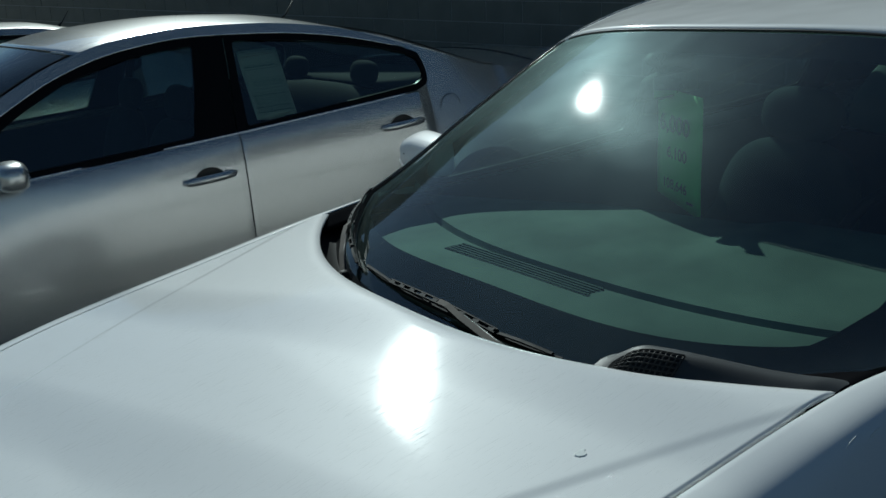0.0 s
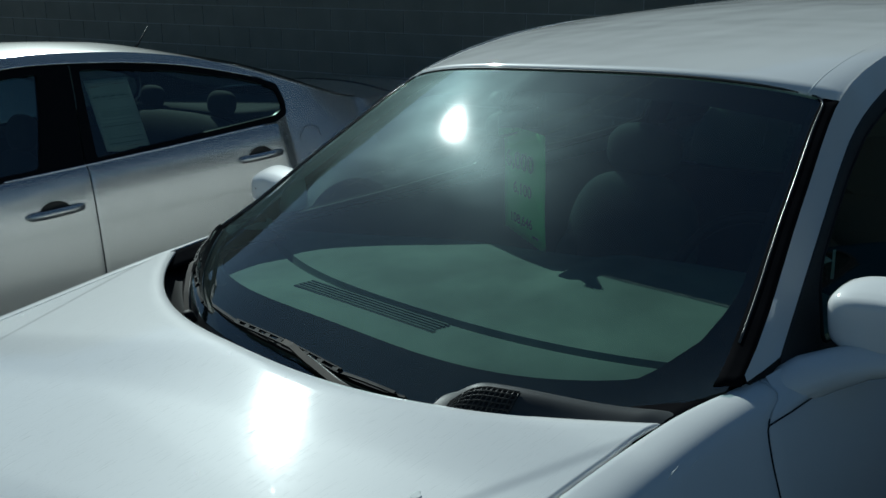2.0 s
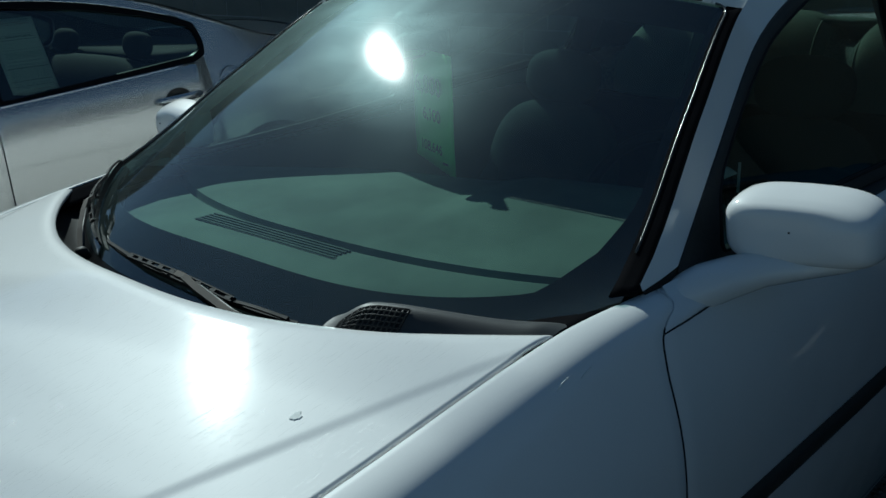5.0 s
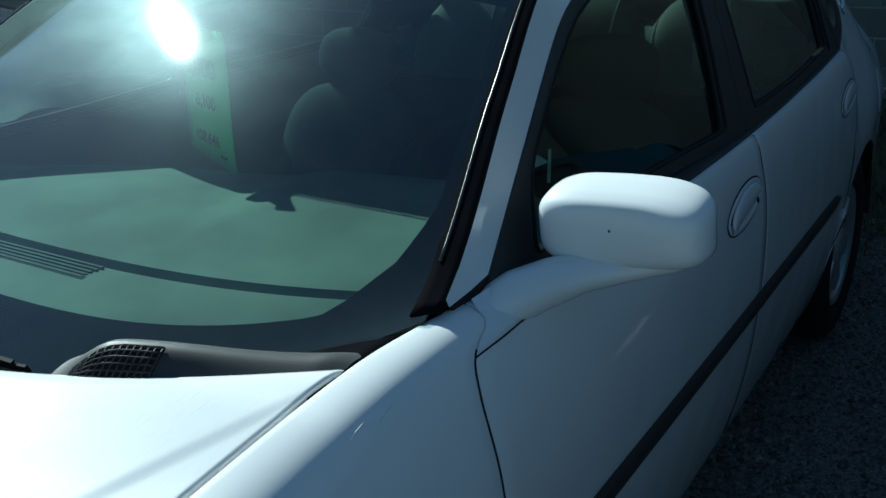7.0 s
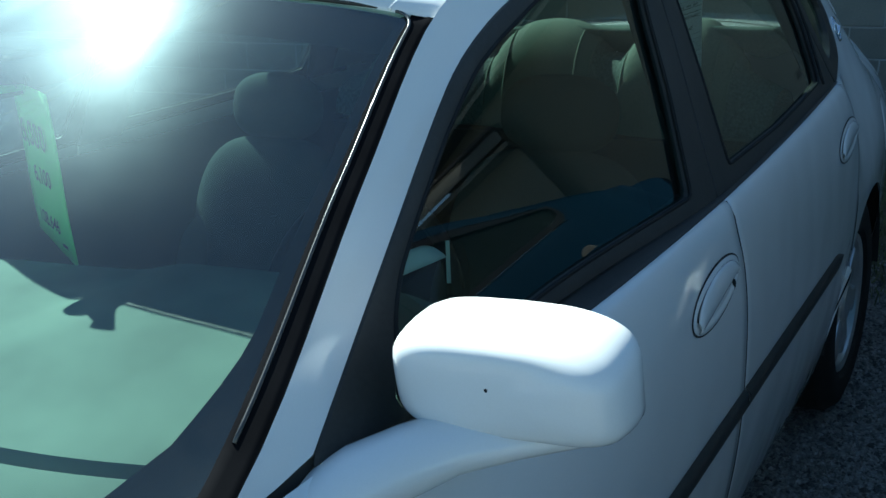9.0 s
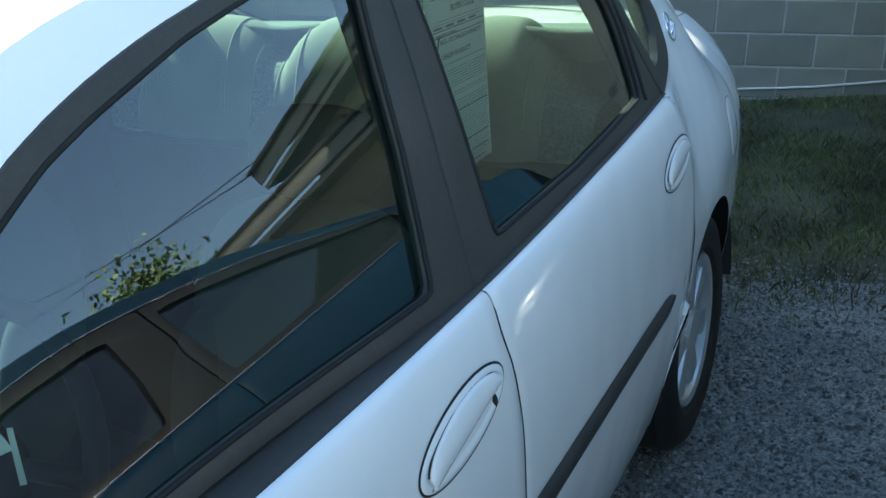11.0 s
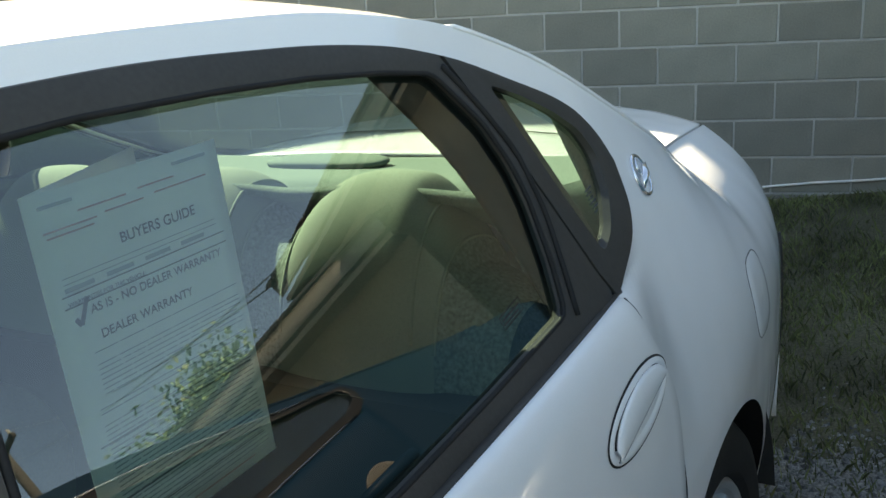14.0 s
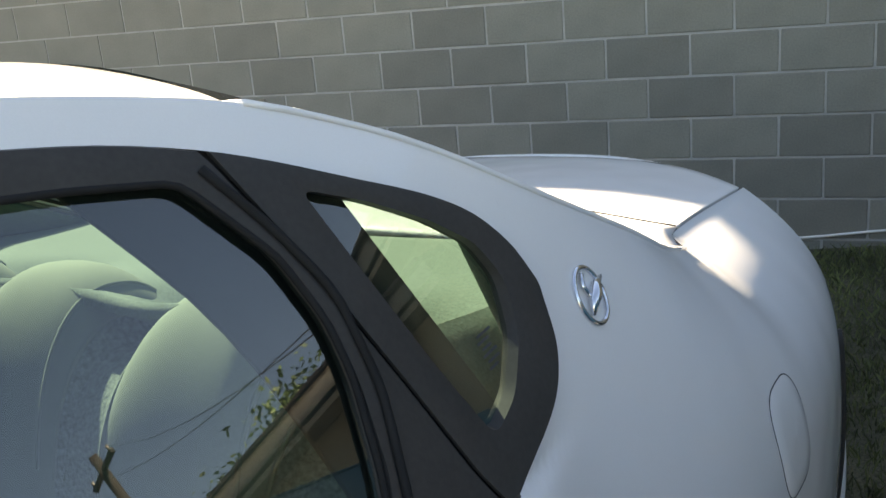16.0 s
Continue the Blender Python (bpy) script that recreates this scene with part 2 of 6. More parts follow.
def box_bm(x0, x1, y0, y1, z0, z1, bevel=0.0, seg=2, bm=None):
    own = bm is None
    bm = bm or bmesh.new()
    r = bmesh.ops.create_cube(bm, size=1)
    vs = r["verts"]
    for v in vs:
        v.co = Vector(((x0 + x1) / 2 + v.co.x * (x1 - x0), (y0 + y1) / 2 + v.co.y * (y1 - y0), (z0 + z1) / 2 + v.co.z * (z1 - z0)))
    if bevel:
        es = list({e for v in vs for e in v.link_edges})
        bmesh.ops.bevel(bm, geom=es, offset=bevel, segments=seg, affect="EDGES", profile=0.5)
    return bm


def tube(points, radius, sides=8, bm=None, ends=None):
    """A rounded rod along points; radius may be a number for each point."""
    bm = bm or bmesh.new()
    pts = [Vector(p) for p in points]
    rs = [radius] * len(pts) if isinstance(radius, (int, float)) else radius
    rings, side = [], None
    for i, p in enumerate(pts):
        d = (pts[min(i + 1, len(pts) - 1)] - pts[max(i - 1, 0)]).normalized()
        if side is None:
            side = d.orthogonal().normalized()
        side = (side - d * side.dot(d)).normalized()
        up = d.cross(side)
        rings.append([bm.verts.new(p + (side * math.cos(a) + up * math.sin(a)) * rs[i]) for a in [2 * math.pi * k / sides for k in range(sides)]])
    for a, b in zip(rings, rings[1:]):
        for k in range(sides):
            bm.faces.new((a[k], a[(k + 1) % sides], b[(k + 1) % sides], b[k]))
    bm.faces.new(rings[0][::-1])
    bm.faces.new(rings[-1])
    return bm


def lathe(profile, segments, axis_x=0.0):
    """A body of revolution about the x axis from (x, radius) pairs."""
    bm = bmesh.new()
    rings = []
    for x, r in profile:
        if r < 1e-6:
            rings.append([bm.verts.new((x, 0, 0))] * segments)
        else:
            rings.append([bm.verts.new((x, r * math.cos(2 * math.pi * k / segments), r * math.sin(2 * math.pi * k / segments))) for k in range(segments)])
    for a, b in zip(rings, rings[1:]):
        for k in range(segments):
            q = [a[k], a[(k + 1) % segments], b[(k + 1) % segments], b[k]]
            q = [v for i, v in enumerate(q) if v not in q[:i]]
            if len(q) > 2:
                bm.faces.new(q)
    bmesh.ops.recalc_face_normals(bm, faces=bm.faces)
    return bm


def thing(name, label, category, group="", at=(0, 0, 0), turn=0.0):
    e = tagged(new(name), label, category, group)
    e.matrix_basis = pose(*at, 0, 0, turn)
    return e


# ---- a saloon car, built from a few curves ----
def lerp(a, b, t):
    return a + (b - a) * t


def bezier(p, n=24):
    """Points along a curve of three or four handles."""
    out = []
    for k in range(n + 1):
        q, t = [np.array(a, float) for a in p], k / n
        while len(q) > 1:
            q = [a * (1 - t) + b * t for a, b in zip(q, q[1:])]
        out.append(q[0])
    return out


# the front wing's section: a flat top, a tight shoulder and a sloping side
WING = np.array(bezier(((0, 1), (0.34, 0.992), (0.46, 0.90))) + bezier(((0.46, 0.90), (0.60, 0.792), (1.0, 0.42), (1.0, 0.0)))[1:])[::-1]


def wing_profile(d):
    return float(np.interp(d, WING[:, 1], WING[:, 0]))


class Shape:
    """The curves of one saloon: x across, y to the rear from the front axle, z up."""

    def __init__(self, belt, edge, width, rail, narrow, tumble, belt_x, seam_fender, seam_doors, seam_quarter, dlo_top, dlo_low, window_split, quarter_split, arch, rear_axle, screen, roof, rear_glass, hood_edge, n=2.2, off=0.0, z0=0.72):
        edge, width = ([(y, x - off) for y, x in p] for p in (edge, width))
        self.belt, self.edge, self.width, self.rail, self.narrow = (spline(*p) for p in (belt, edge, width, rail, narrow))
        self.tumble, self.belt_x, self.n, self.z0 = tumble, belt_x - off, n, z0
        self.seam_fender, self.seam_doors, self.seam_quarter = (spline(*p) for p in (seam_fender, seam_doors, seam_quarter))
        self.dlo_top, self.dlo_low = spline(*dlo_top), spline(*dlo_low)
        self.dlo = (dlo_top[0][0], dlo_low[0][0], dlo_top[-1][0])
        self.window_split, self.quarter_split, self.arch, self.rear_axle = window_split, quarter_split, arch, rear_axle
        self.screen, self.roof, self.rear_glass, self.hood_edge = screen, roof, rear_glass, hood_edge

    def glass_x(self, y, z):
        return self.belt_x - self.tumble * (z - 1.0) - self.narrow(y)

    def section(self, y, s, low):
        w = self.width(y)
        if s <= 1:
            z = lerp(self.z0, self.belt(y), max(math.cos(s * math.pi / 2), 0) ** 0.95)
            return Vector((self.skin_x(y, z), y, z))
        k = s - 1
        z = lerp(self.z0, low, k)
        return Vector((w - 0.06 * max(0, (self.z0 - z) / 0.45) ** 2.2, y, z))

    def skin_x(self, y, z):
        """How far out the body's side lies at y and z."""
        if z < self.z0:
            return self.width(y) - 0.06 * max(0, (self.z0 - z) / 0.45) ** 2.2
        d = min((z - self.z0) / (self.belt(y) - self.z0), 1)
        wing, door = wing_profile(d), (1 - d**self.n) ** (1 / self.n)
        return lerp(self.edge(y), self.width(y), lerp(wing, door, smooth(0.46, 0.9, y)))

    def flow_x(self, y, z):
        top = max(self.rail(y), self.belt(y))
        xt = lerp(self.glass_x(y, top), self.edge(y), smooth(self.rear_glass[1] - 0.1, self.rear_glass[1] + 0.06, y))
        d = min(max((z - self.z0) / (top - self.z0), 0), 1)
        p = lerp(1.35, 2.7, smooth(self.dlo[2], self.rear_glass[1] + 0.1, y))
        return lerp(self.width(y), xt, d ** p) if z > self.z0 else self.skin_x(y, z)

    def quarter_x(self, y, z):
        """The rear quarter's side: the door's section flowing into the rear pillar."""
        w = smooth(self.dlo[1] - 0.05, self.dlo[2], y)
        return lerp(self.skin_x(y, min(z, self.belt(y))), self.flow_x(y, z), w)

    def arch_low(self, y, centre, sill):
        d = y - centre
        return max(sill, 0.335 + math.sqrt(self.arch**2 - d * d)) if abs(d) < self.arch else sill

    def on_glass(self, y, z, sg, out=0.0):
        return Vector((sg * (self.glass_x(y, z) + out), y, z))


def skin(name, sh, sg, ya, yb, low, nu, nv, mat, parent, label=""):
    def fn(u, v):
        s = 2 * v
        y = lerp(ya(0.85), yb(0.85), u)
        for _ in range(3):
            p = sh.section(y, s, low(y))
            y = lerp(ya(p.z), yb(p.z), u)
        p = sh.section(y, s, low(y))
        p.x *= sg
        return p
    return sheet(name, fn, nu, nv, mat, parent, label, 0.012, (0, 1.5, 0.5), 0.002)


def round_corners(poly, r, k=4):
    """A closed outline with its corners cut round."""
    out = []
    for i, p in enumerate(poly):
        p, a, b = Vector(p), Vector(poly[i - 1]), Vector(poly[(i + 1) % len(poly)])
        da, db = min(r, (a - p).length * 0.45), min(r, (b - p).length * 0.45)
        s, e = p + (a - p).normalized() * da, p + (b - p).normalized() * db
        for j in range(k + 1):
            t = j / k
            out.append((1 - t) ** 2 * s + 2 * t * (1 - t) * p + t * t * e)
    return out


def resample(poly, n):
    q = [Vector(p) for p in poly]
    q.append(q[0])
    d = [0]
    for a, b in zip(q, q[1:]):
        d.append(d[-1] + (b - a).length)
    out, i = [], 0
    for k in range(n):
        t = d[-1] * k / n
        while d[i + 1] < t:
            i += 1
        out.append(q[i].lerp(q[i + 1], (t - d[i]) / max(d[i + 1] - d[i], 1e-9)))
    return out


def flow_normals(ob, fx, sg, h=0.004):
    """Shade a side panel by the slope of its surface, so that neighbours join without a crease."""
    ns = []
    for v in ob.data.vertices:
        y, z = v.co.y, v.co.z
        ns.append(Vector((sg, -(fx(y + h, z) - fx(y - h, z)) / (2 * h), -(fx(y, z + h) - fx(y, z - h)) / (2 * h))).normalized())
    ob.data.normals_split_custom_set_from_vertices(ns)
    return ob


def side_window(sh, sg, outer, inner, parent, trim_mat, pane_name="window_pane", trim_name="window_trim", glass=None, proud=0.004):
    """The black surround and the pane of one side window, from their outlines in y and z."""
    n = 144
    a, b = resample(outer, n), resample(round_corners(inner, 0.014), n)
    # match each inner point with the outer outline by the angle round the middle
    c = sum(b, Vector((0, 0))) / n
    ang = lambda p: math.atan2(p[1] - c[1], p[0] - c[0])
    a, b = sorted(a, key=ang), sorted(b, key=ang)
    bm = bmesh.new()
    rows = []
    for t, out in ((0.0, 0.0), (0.02, proud), (0.5, proud + 0.002), (0.94, proud), (1.0, -0.012)):
        rows.append([bm.verts.new(sh.on_glass(*(p.lerp(q, t)), sg, out)) for p, q in zip(a, b)])
    for r, s in zip(rows, rows[1:]):
        for k in range(n):
            bm.faces.new((r[k], r[(k + 1) % n], s[(k + 1) % n], s[k]))
    bm.normal_update()
    if sum(f.normal.x * sg * f.calc_area() for f in bm.faces) < 0:
        bmesh.ops.reverse_faces(bm, faces=bm.faces)
    part(trim_name, bm, trim_mat, parent, "black plastic window surround")
    bm = bmesh.new()
    rows = []
    mid = bm.verts.new(sh.on_glass(c[0], c[1], sg, -0.007))
    for t in (1.03, 0.8, 0.55, 0.3):
        rows.append([bm.verts.new(sh.on_glass(*(c.lerp(q, t)), sg, -0.007)) for q in b])
    for r, s in zip(rows, rows[1:]):
        for k in range(n):
            bm.faces.new((r[k], r[(k + 1) % n], s[(k + 1) % n], s[k]))
    for k in range(n):
        bm.faces.new((rows[-1][k], rows[-1][(k + 1) % n], mid))
    bm.normal_update()
    if sum(f.normal.x * sg * f.calc_area() for f in bm.faces) < 0:
        bmesh.ops.reverse_faces(bm, faces=bm.faces)
    ob = part(pane_name, bm, glass, parent, "tinted window pane")
    return flow_normals(ob, lambda y, z: -sh.tumble * z, sg)


def wheel_meshes(radius, rim, spokes=7):
    """The tyre and the wheel cover, facing +x, about the hub."""
    t = lathe([(-0.11, rim), (-0.11, radius - 0.03), (-0.085, radius - 0.004), (0.0, radius), (0.07, radius - 0.004), (0.1, radius - 0.03), (0.112, radius - 0.07), (0.105, rim + 0.012), (0.085, rim - 0.005), (0.02, rim - 0.01)], 48)
    c = lathe([(0.03, rim), (0.088, rim), (0.096, rim - 0.008), (0.09, rim - 0.022), (0.066, rim - 0.034), (0.058, rim - 0.045)], 48)
    spoke_bms = []
    for k in range(spokes):
        a = 2 * math.pi * k / spokes
        b = box_bm(0.045, 0.088, -0.030, 0.030, 0.05, rim - 0.03, 0.012)
        for v in b.verts:
            f = (v.co.z - 0.05) / (rim - 0.08)
            v.co.y *= 0.75 + 0.75 * f
            v.co.x -= 0.012 * (1 - abs(2 * f - 1))
        bmesh.ops.rotate(b, verts=b.verts, cent=(0, 0, 0), matrix=Matrix.Rotation(a, 3, "X"))
        spoke_bms.append(b)
    cap = lathe([(0.03, 0.062), (0.086, 0.062), (0.094, 0.052), (0.096, 0.0)], 24)
    d = lathe([(0.03, 0.0), (0.035, rim - 0.01), (0.02, rim)], 32)
    return t, c, d, cap, spoke_bms


def add_wheels(sh, root, y_list, x, tyre_r=0.335, rim=0.215):
    t, c, d, cap, spoke_bms = wheel_meshes(tyre_r, rim)
    first = None
    for y in y_list:
        for sg in (1, -1):
            e = new("wheel")
            e.parent = root
            e.matrix_basis = pose(sg * x, y, tyre_r, 17 * y, 0, 0 if sg > 0 else 180)
            if first is None:
                first = [part("tyre", t, RUBBER, e, "black rubber tyre"), part("wheel_rim", c, ALLOY, e, "silver wheel rim"), part("brake_disc", d, STEEL, e), part("hub_cap", cap, ALLOY, e)] + [part("spoke", b, ALLOY, e) for b in spoke_bms]
            else:
                for o in first:
                    k = new(o.name.split(".")[0], o.data)
                    k.parent = e
                    if "label" in o:
                        k["label"] = o["label"]


def saloon(sh, root, paint, glass_w, glass_s):
    """The body of a saloon under the Empty root. Returns the doors by side."""
    doors = {}
    n_front = -0.86
    for sg in (1, -1):
        fender_low = lambda y: sh.arch_low(y, 0.0, 0.27)
        skin("front_fender", sh, sg, lambda z: n_front, lambda z: sh.seam_fender(z) - 0.002, fender_low, 56, 44, paint, root)
        fd = skin("front_door", sh, sg, lambda z: sh.seam_fender(z) + 0.002, lambda z: sh.seam_doors(z) - 0.002, lambda y: 0.27, 36, 44, paint, root)
        rear_low = lambda y: sh.arch_low(y, sh.rear_axle, 0.27)
        rd = skin("rear_door", sh, sg, lambda z: sh.seam_doors(z) + 0.002, lambda z: sh.seam_quarter(z) - 0.002, rear_low, 40, 44, paint, root)
        tail = spline((0.2, 3.55), (0.6, 3.6), (0.85, 3.66), (1.2, 3.70))
        def quarter_front(u, v):
            v = 1 - (1 - v) ** 1.3
            y = lerp(sh.seam_quarter(0.9), sh.dlo[2], u)
            z = lerp(rear_low(y), sh.dlo_low(y) if y > sh.dlo[1] else sh.belt(y), v)
            y = lerp(sh.seam_quarter(min(z, 1.06)) + 0.002, sh.dlo[2], u)
            z = lerp(rear_low(y), sh.dlo_low(y) if y > sh.dlo[1] else sh.belt(y), v)
            return Vector((sg * sh.quarter_x(y, z), y, z))
        flow_normals(sheet("quarter_panel_front", quarter_front, 24, 40, paint, root, out=(0, 1.5, 0.5)), sh.quarter_x, sg)
        def quarter_rear(u, v):
            y = lerp(sh.dlo[2], 3.66, u)
            z = lerp(rear_low(y), max(sh.rail(y), sh.belt(y)) if y < sh.rear_glass[1] + 0.02 else sh.belt(y), v)
            if v < 0.5:
                y = min(y, tail(z))
            return Vector((sg * sh.quarter_x(y, z), y, z))
        flow_normals(sheet("quarter_panel", quarter_rear, 64, 48, paint, root, out=(0, 1.5, 0.5)), sh.quarter_x, sg)
        doors[sg] = (fd, rd)
        # rocker below the doors
        sheet("rocker_panel", lambda u, v: Vector((sg * (sh.skin_x(lerp(0.38, 2.42, u), 0.27) - 0.01 - 0.05 * v * v), lerp(0.38, 2.42, u), 0.268 - 0.1 * v)), 12, 4, paint, root, thick=0.01, out=(0, 1.4, 0.4))
        # roof side: pillar, rail and rear pillar
        y0, y1 = sh.dlo[0] - 0.097, sh.dlo[2]
        def low_edge(y):
            return max(sh.belt(y) - 0.004, sh.dlo_top(y)) if y >= sh.dlo[0] else sh.dlo_top(sh.dlo[0]) - 0.05 * (sh.dlo[0] - y)
        def frame_x(y, z):
            return lerp(sh.glass_x(y, z), sh.flow_x(y, z), smooth(sh.dlo[2] - 0.2, sh.dlo[2], y))
        def pillar(u, v):
            y = lerp(y0, y1, 1 - (1 - u) ** 1.6)
            a = low_edge(y)
            z = lerp(a, max(sh.rail(y), a + 0.003), v)
            return Vector((sg * frame_x(y, z), y, z))
        flow_normals(sheet("side_frame", pillar, 70, 5, paint, root, out=(0, 1.5, 1.0)), frame_x, sg)
        sheet("pillar_gap", lambda u, v: (lambda y, z: Vector((sg * (sh.glass_x(y, z) - 0.005), y, z)))(lerp(y0 + 0.01, sh.dlo[0] + 0.04, u), lerp(sh.belt(sh.dlo[0]) - 0.01, sh.dlo_top(sh.dlo[0]) + 0.012 * u, v)), 6, 3, UNDER, root, thick=0.004, out=(0, 1.5, 1.0))
        # strip on the ledge between the door skins and the window line
        sheet("belt_moulding", lambda u, v: Vector((sg * lerp(sh.glass_x(lerp(sh.dlo[0], sh.dlo[1], u), sh.belt(lerp(sh.dlo[0], sh.dlo[1], u))) - 0.004, sh.edge(lerp(sh.dlo[0], sh.dlo[1], u)) + 0.002, v), lerp(sh.dlo[0], sh.dlo[1], u), sh.belt(lerp(sh.dlo[0], sh.dlo[1], u)) + 0.004 * math.sin(math.pi * v) - 0.002)), 24, 4, TRIM, root, thick=0.006, out=(0, 1.5, 0.0))

    # windscreen, roof, rear glass
    def across(xx, p):
        return abs(xx) ** p
    s0, s1, c0, c1 = sh.screen
    def screen_pt(xx, v, inset=0.0):
        ys = lerp(s0, s1, v)
        zs = sh.rail(ys)
        k = across(xx, 3.4)
        y, z = lerp(lerp(c0[0], c1[0], v), ys, k), lerp(lerp(c0[1], c1[1], v) + 0.0375 * (1.015 - math.sqrt((2 * v - 1) ** 2 + 0.03)), zs, k)
        return Vector((xx * (sh.glass_x(ys, zs) - 0.014), y, z - inset))
    sheet("windscreen", lambda u, v: screen_pt(2 * u - 1, v, 0.002), 40, 24, glass_w, root, "green tinted windscreen, sun-struck and dusty", out=(0, 1.5, 0.5))
    def band(u, v):
        xx = 2 * u - 1
        return screen_pt(xx, lerp(-0.10 * smooth(0.97, 0.7, abs(xx)), 0.13 - 0.035 * xx * xx + 0.12 * smooth(0.84, 0.96, abs(xx)), v), 0.006)
    sheet("windscreen_band", band, 80, 4, FRIT, root, "black band printed along the glass")
    for sg in (1, -1):
        sheet("windscreen_side_band", lambda u, v: screen_pt(sg * lerp(0.955 - 0.055 * smooth(0.30, 0.0, u), 1.0, v), lerp(0.07, 1.0, u), 0.006), 24, 3, FRIT, root)
        corner = [(0.985 - 0.04 * (1 - math.cos(a)), 0.95 + 0.048 * math.sin(a)) for a in [math.pi / 2 * k / 8 for k in range(9)]]
        bm = tube([screen_pt(sg * q, v, -0.0005) for q, v in [(0.985, lerp(0.16, 0.94, k / 24)) for k in range(25)] + corner], 0.0022, 8)
        part("moulding_bead", bm, BEAD, root, "shiny bead along the windscreen moulding")
    for sg in (1, -1):
        def channel(u, v):
            u = lerp(0.035, 1.0, u)
            ys = lerp(s0, s1, u)
            return screen_pt(sg * 0.976, u, 0.0).lerp(Vector((sg * (sh.glass_x(ys, sh.rail(ys)) + 0.001), ys, sh.rail(ys) - 0.003)), v)
        sheet("windscreen_moulding", channel, 30, 3, MOULD, root, "black rubber windscreen moulding", thick=0.004, out=(0, 1.2, 0.8))
    bm = tube([screen_pt(lerp(-0.95, 0.95, k / 40), 1.0) + Vector((0, 0.003, 0.001)) for k in range(41)], 0.003, 8)
    part("header_moulding", bm, TRIM, root)
    r0, r1, rc = sh.roof
    roof_z = spline(*rc)
    yc0, yc1 = rc[0][0], rc[-1][0]
    def roof(u, v):
        xx = math.sin(math.pi * (u - 0.5))
        ys = lerp(r0, r1, v)
        zs, yc = sh.rail(ys), lerp(yc0, yc1, v)
        p = lerp(3.4, 2.3, smooth(0, 0.5, v))
        k = 1 - abs(xx) ** p
        return Vector((sh.glass_x(ys, zs) * xx, lerp(ys, yc, k), lerp(zs, roof_z(yc), k) - 0.006 * abs(xx) ** 30))
    sheet("roof", roof, 48, 40, paint, root, thick=0.012, out=(0, 1.5, 0.5))
    for sg in (1, -1):
        u = 0.5 + sg * math.asin(0.915) / math.pi
        part("roof_seam", tube([roof(u, lerp(0.0, 0.97, k / 40)) - Vector((0, 0, 0.0022)) for k in range(41)], 0.0026, 6), paint, root, "shallow bead along the roof's side")
    g0, g1, gc0, gc1 = sh.rear_glass
    def rear_pt(xx, v):
        ys = lerp(g0, g1, v)
        zs = sh.rail(ys)
        k = across(xx, 3)
        return Vector((xx * (sh.glass_x(ys, zs) - 0.03), lerp(lerp(gc0[0], gc1[0], v), ys, k), lerp(lerp(gc0[1], gc1[1], v) + 0.042 * math.sin(math.pi * v), zs + 0.004, k)))
    sheet("rear_window", lambda u, v: rear_pt(2 * u - 1, v), 32, 16, REAR_GLASS, root, "tinted rear window", out=(0, 1.5, 0.5))
    for sg in (1, -1):
        sheet("rear_window_edge", lambda u, v: Vector((sg * lerp(sh.glass_x(lerp(g0, g1, u), sh.rail(lerp(g0, g1, u))) - 0.034, sh.glass_x(lerp(g0, g1, u), sh.rail(lerp(g0, g1, u))) + 0.002, v), lerp(g0, g1, u), sh.rail(lerp(g0, g1, u)) + 0.004)), 20, 2, paint, root, thick=0.006, out=(0, 1.5, 0))
        part("rear_window_moulding", tube([rear_pt(sg * 0.985, lerp(0.1, 0.97, k / 20)) + Vector((0, 0.0, 0.001)) for k in range(21)], 0.005, 6), TRIM, root)

    # bonnet and boot
    hc, hp = sh.hood_edge
    def hood_z(x, y):
        e = sh.edge(y)
        k = min(abs(x) / e, 1)
        crease = smooth(-0.006, 0.006, abs(x) - (0.655 + 0.37 * y))
        crown = max(0.036 + 0.045 * (y + 0.1) - 0.03 * max(0, -0.2 - y), 0.003)
        q = math.sqrt(k * k + 0.01) - 0.1
        return sh.belt(y) + crown * (1 - (q / 0.905) ** 1.3) - 0.0024 * crease + 0.003
    def hood(u, v):
        xx = 2 * u - 1
        y = lerp(-0.86 + 0.12 * xx * xx, hc[0] + hc[1] * abs(xx) ** hp, v)
        x = xx * (sh.edge(y) - 0.006)
        return Vector((x, y, hood_z(x, y) - 0.007 * max(0, (v - 0.97) / 0.03) ** 2))
    sheet("bonnet", hood, 240, 66, BONNET if paint is WHITE else paint, root, "glossy bonnet with scuffs and a side crease", thick=0.014, out=(0, 0, 0), edge=0.004)
    def boot_z(x, y):
        return sh.belt(y) + 0.004 + 0.055 * (1 - min(abs(x) / sh.edge(y), 1) ** 2.6)
    yb0, yb1 = gc1[0], 3.286
    sheet("rear_deck", lambda u, v: (lambda xx: (lambda y: Vector((xx * (sh.edge(y) - 0.0005), y, boot_z(xx * sh.edge(y), y) - 0.006 * (1 - v))))(lerp(yb0 + (g1 - 0.02 - yb0) * abs(xx) ** 3, yb1 - 0.002 + 0.03 * abs(xx) ** 8, v)))(2 * u - 1), 32, 8, paint, root, thick=0.01, out=(0, 3, 0.5))
    def lid(u, v):
        xx = 2 * u - 1
        y = lerp(yb1 + 0.002 + 0.03 * abs(xx) ** 8, 3.79 - 0.15 * abs(xx) ** 2.5, v)
        x = xx * (sh.edge(y) - 0.0022)
        return Vector((x, y, boot_z(x, y)))
    sheet("boot_lid", lid, 40, 14, paint, root, thick=0.012, out=(0, 3, 0.5), edge=0.002)
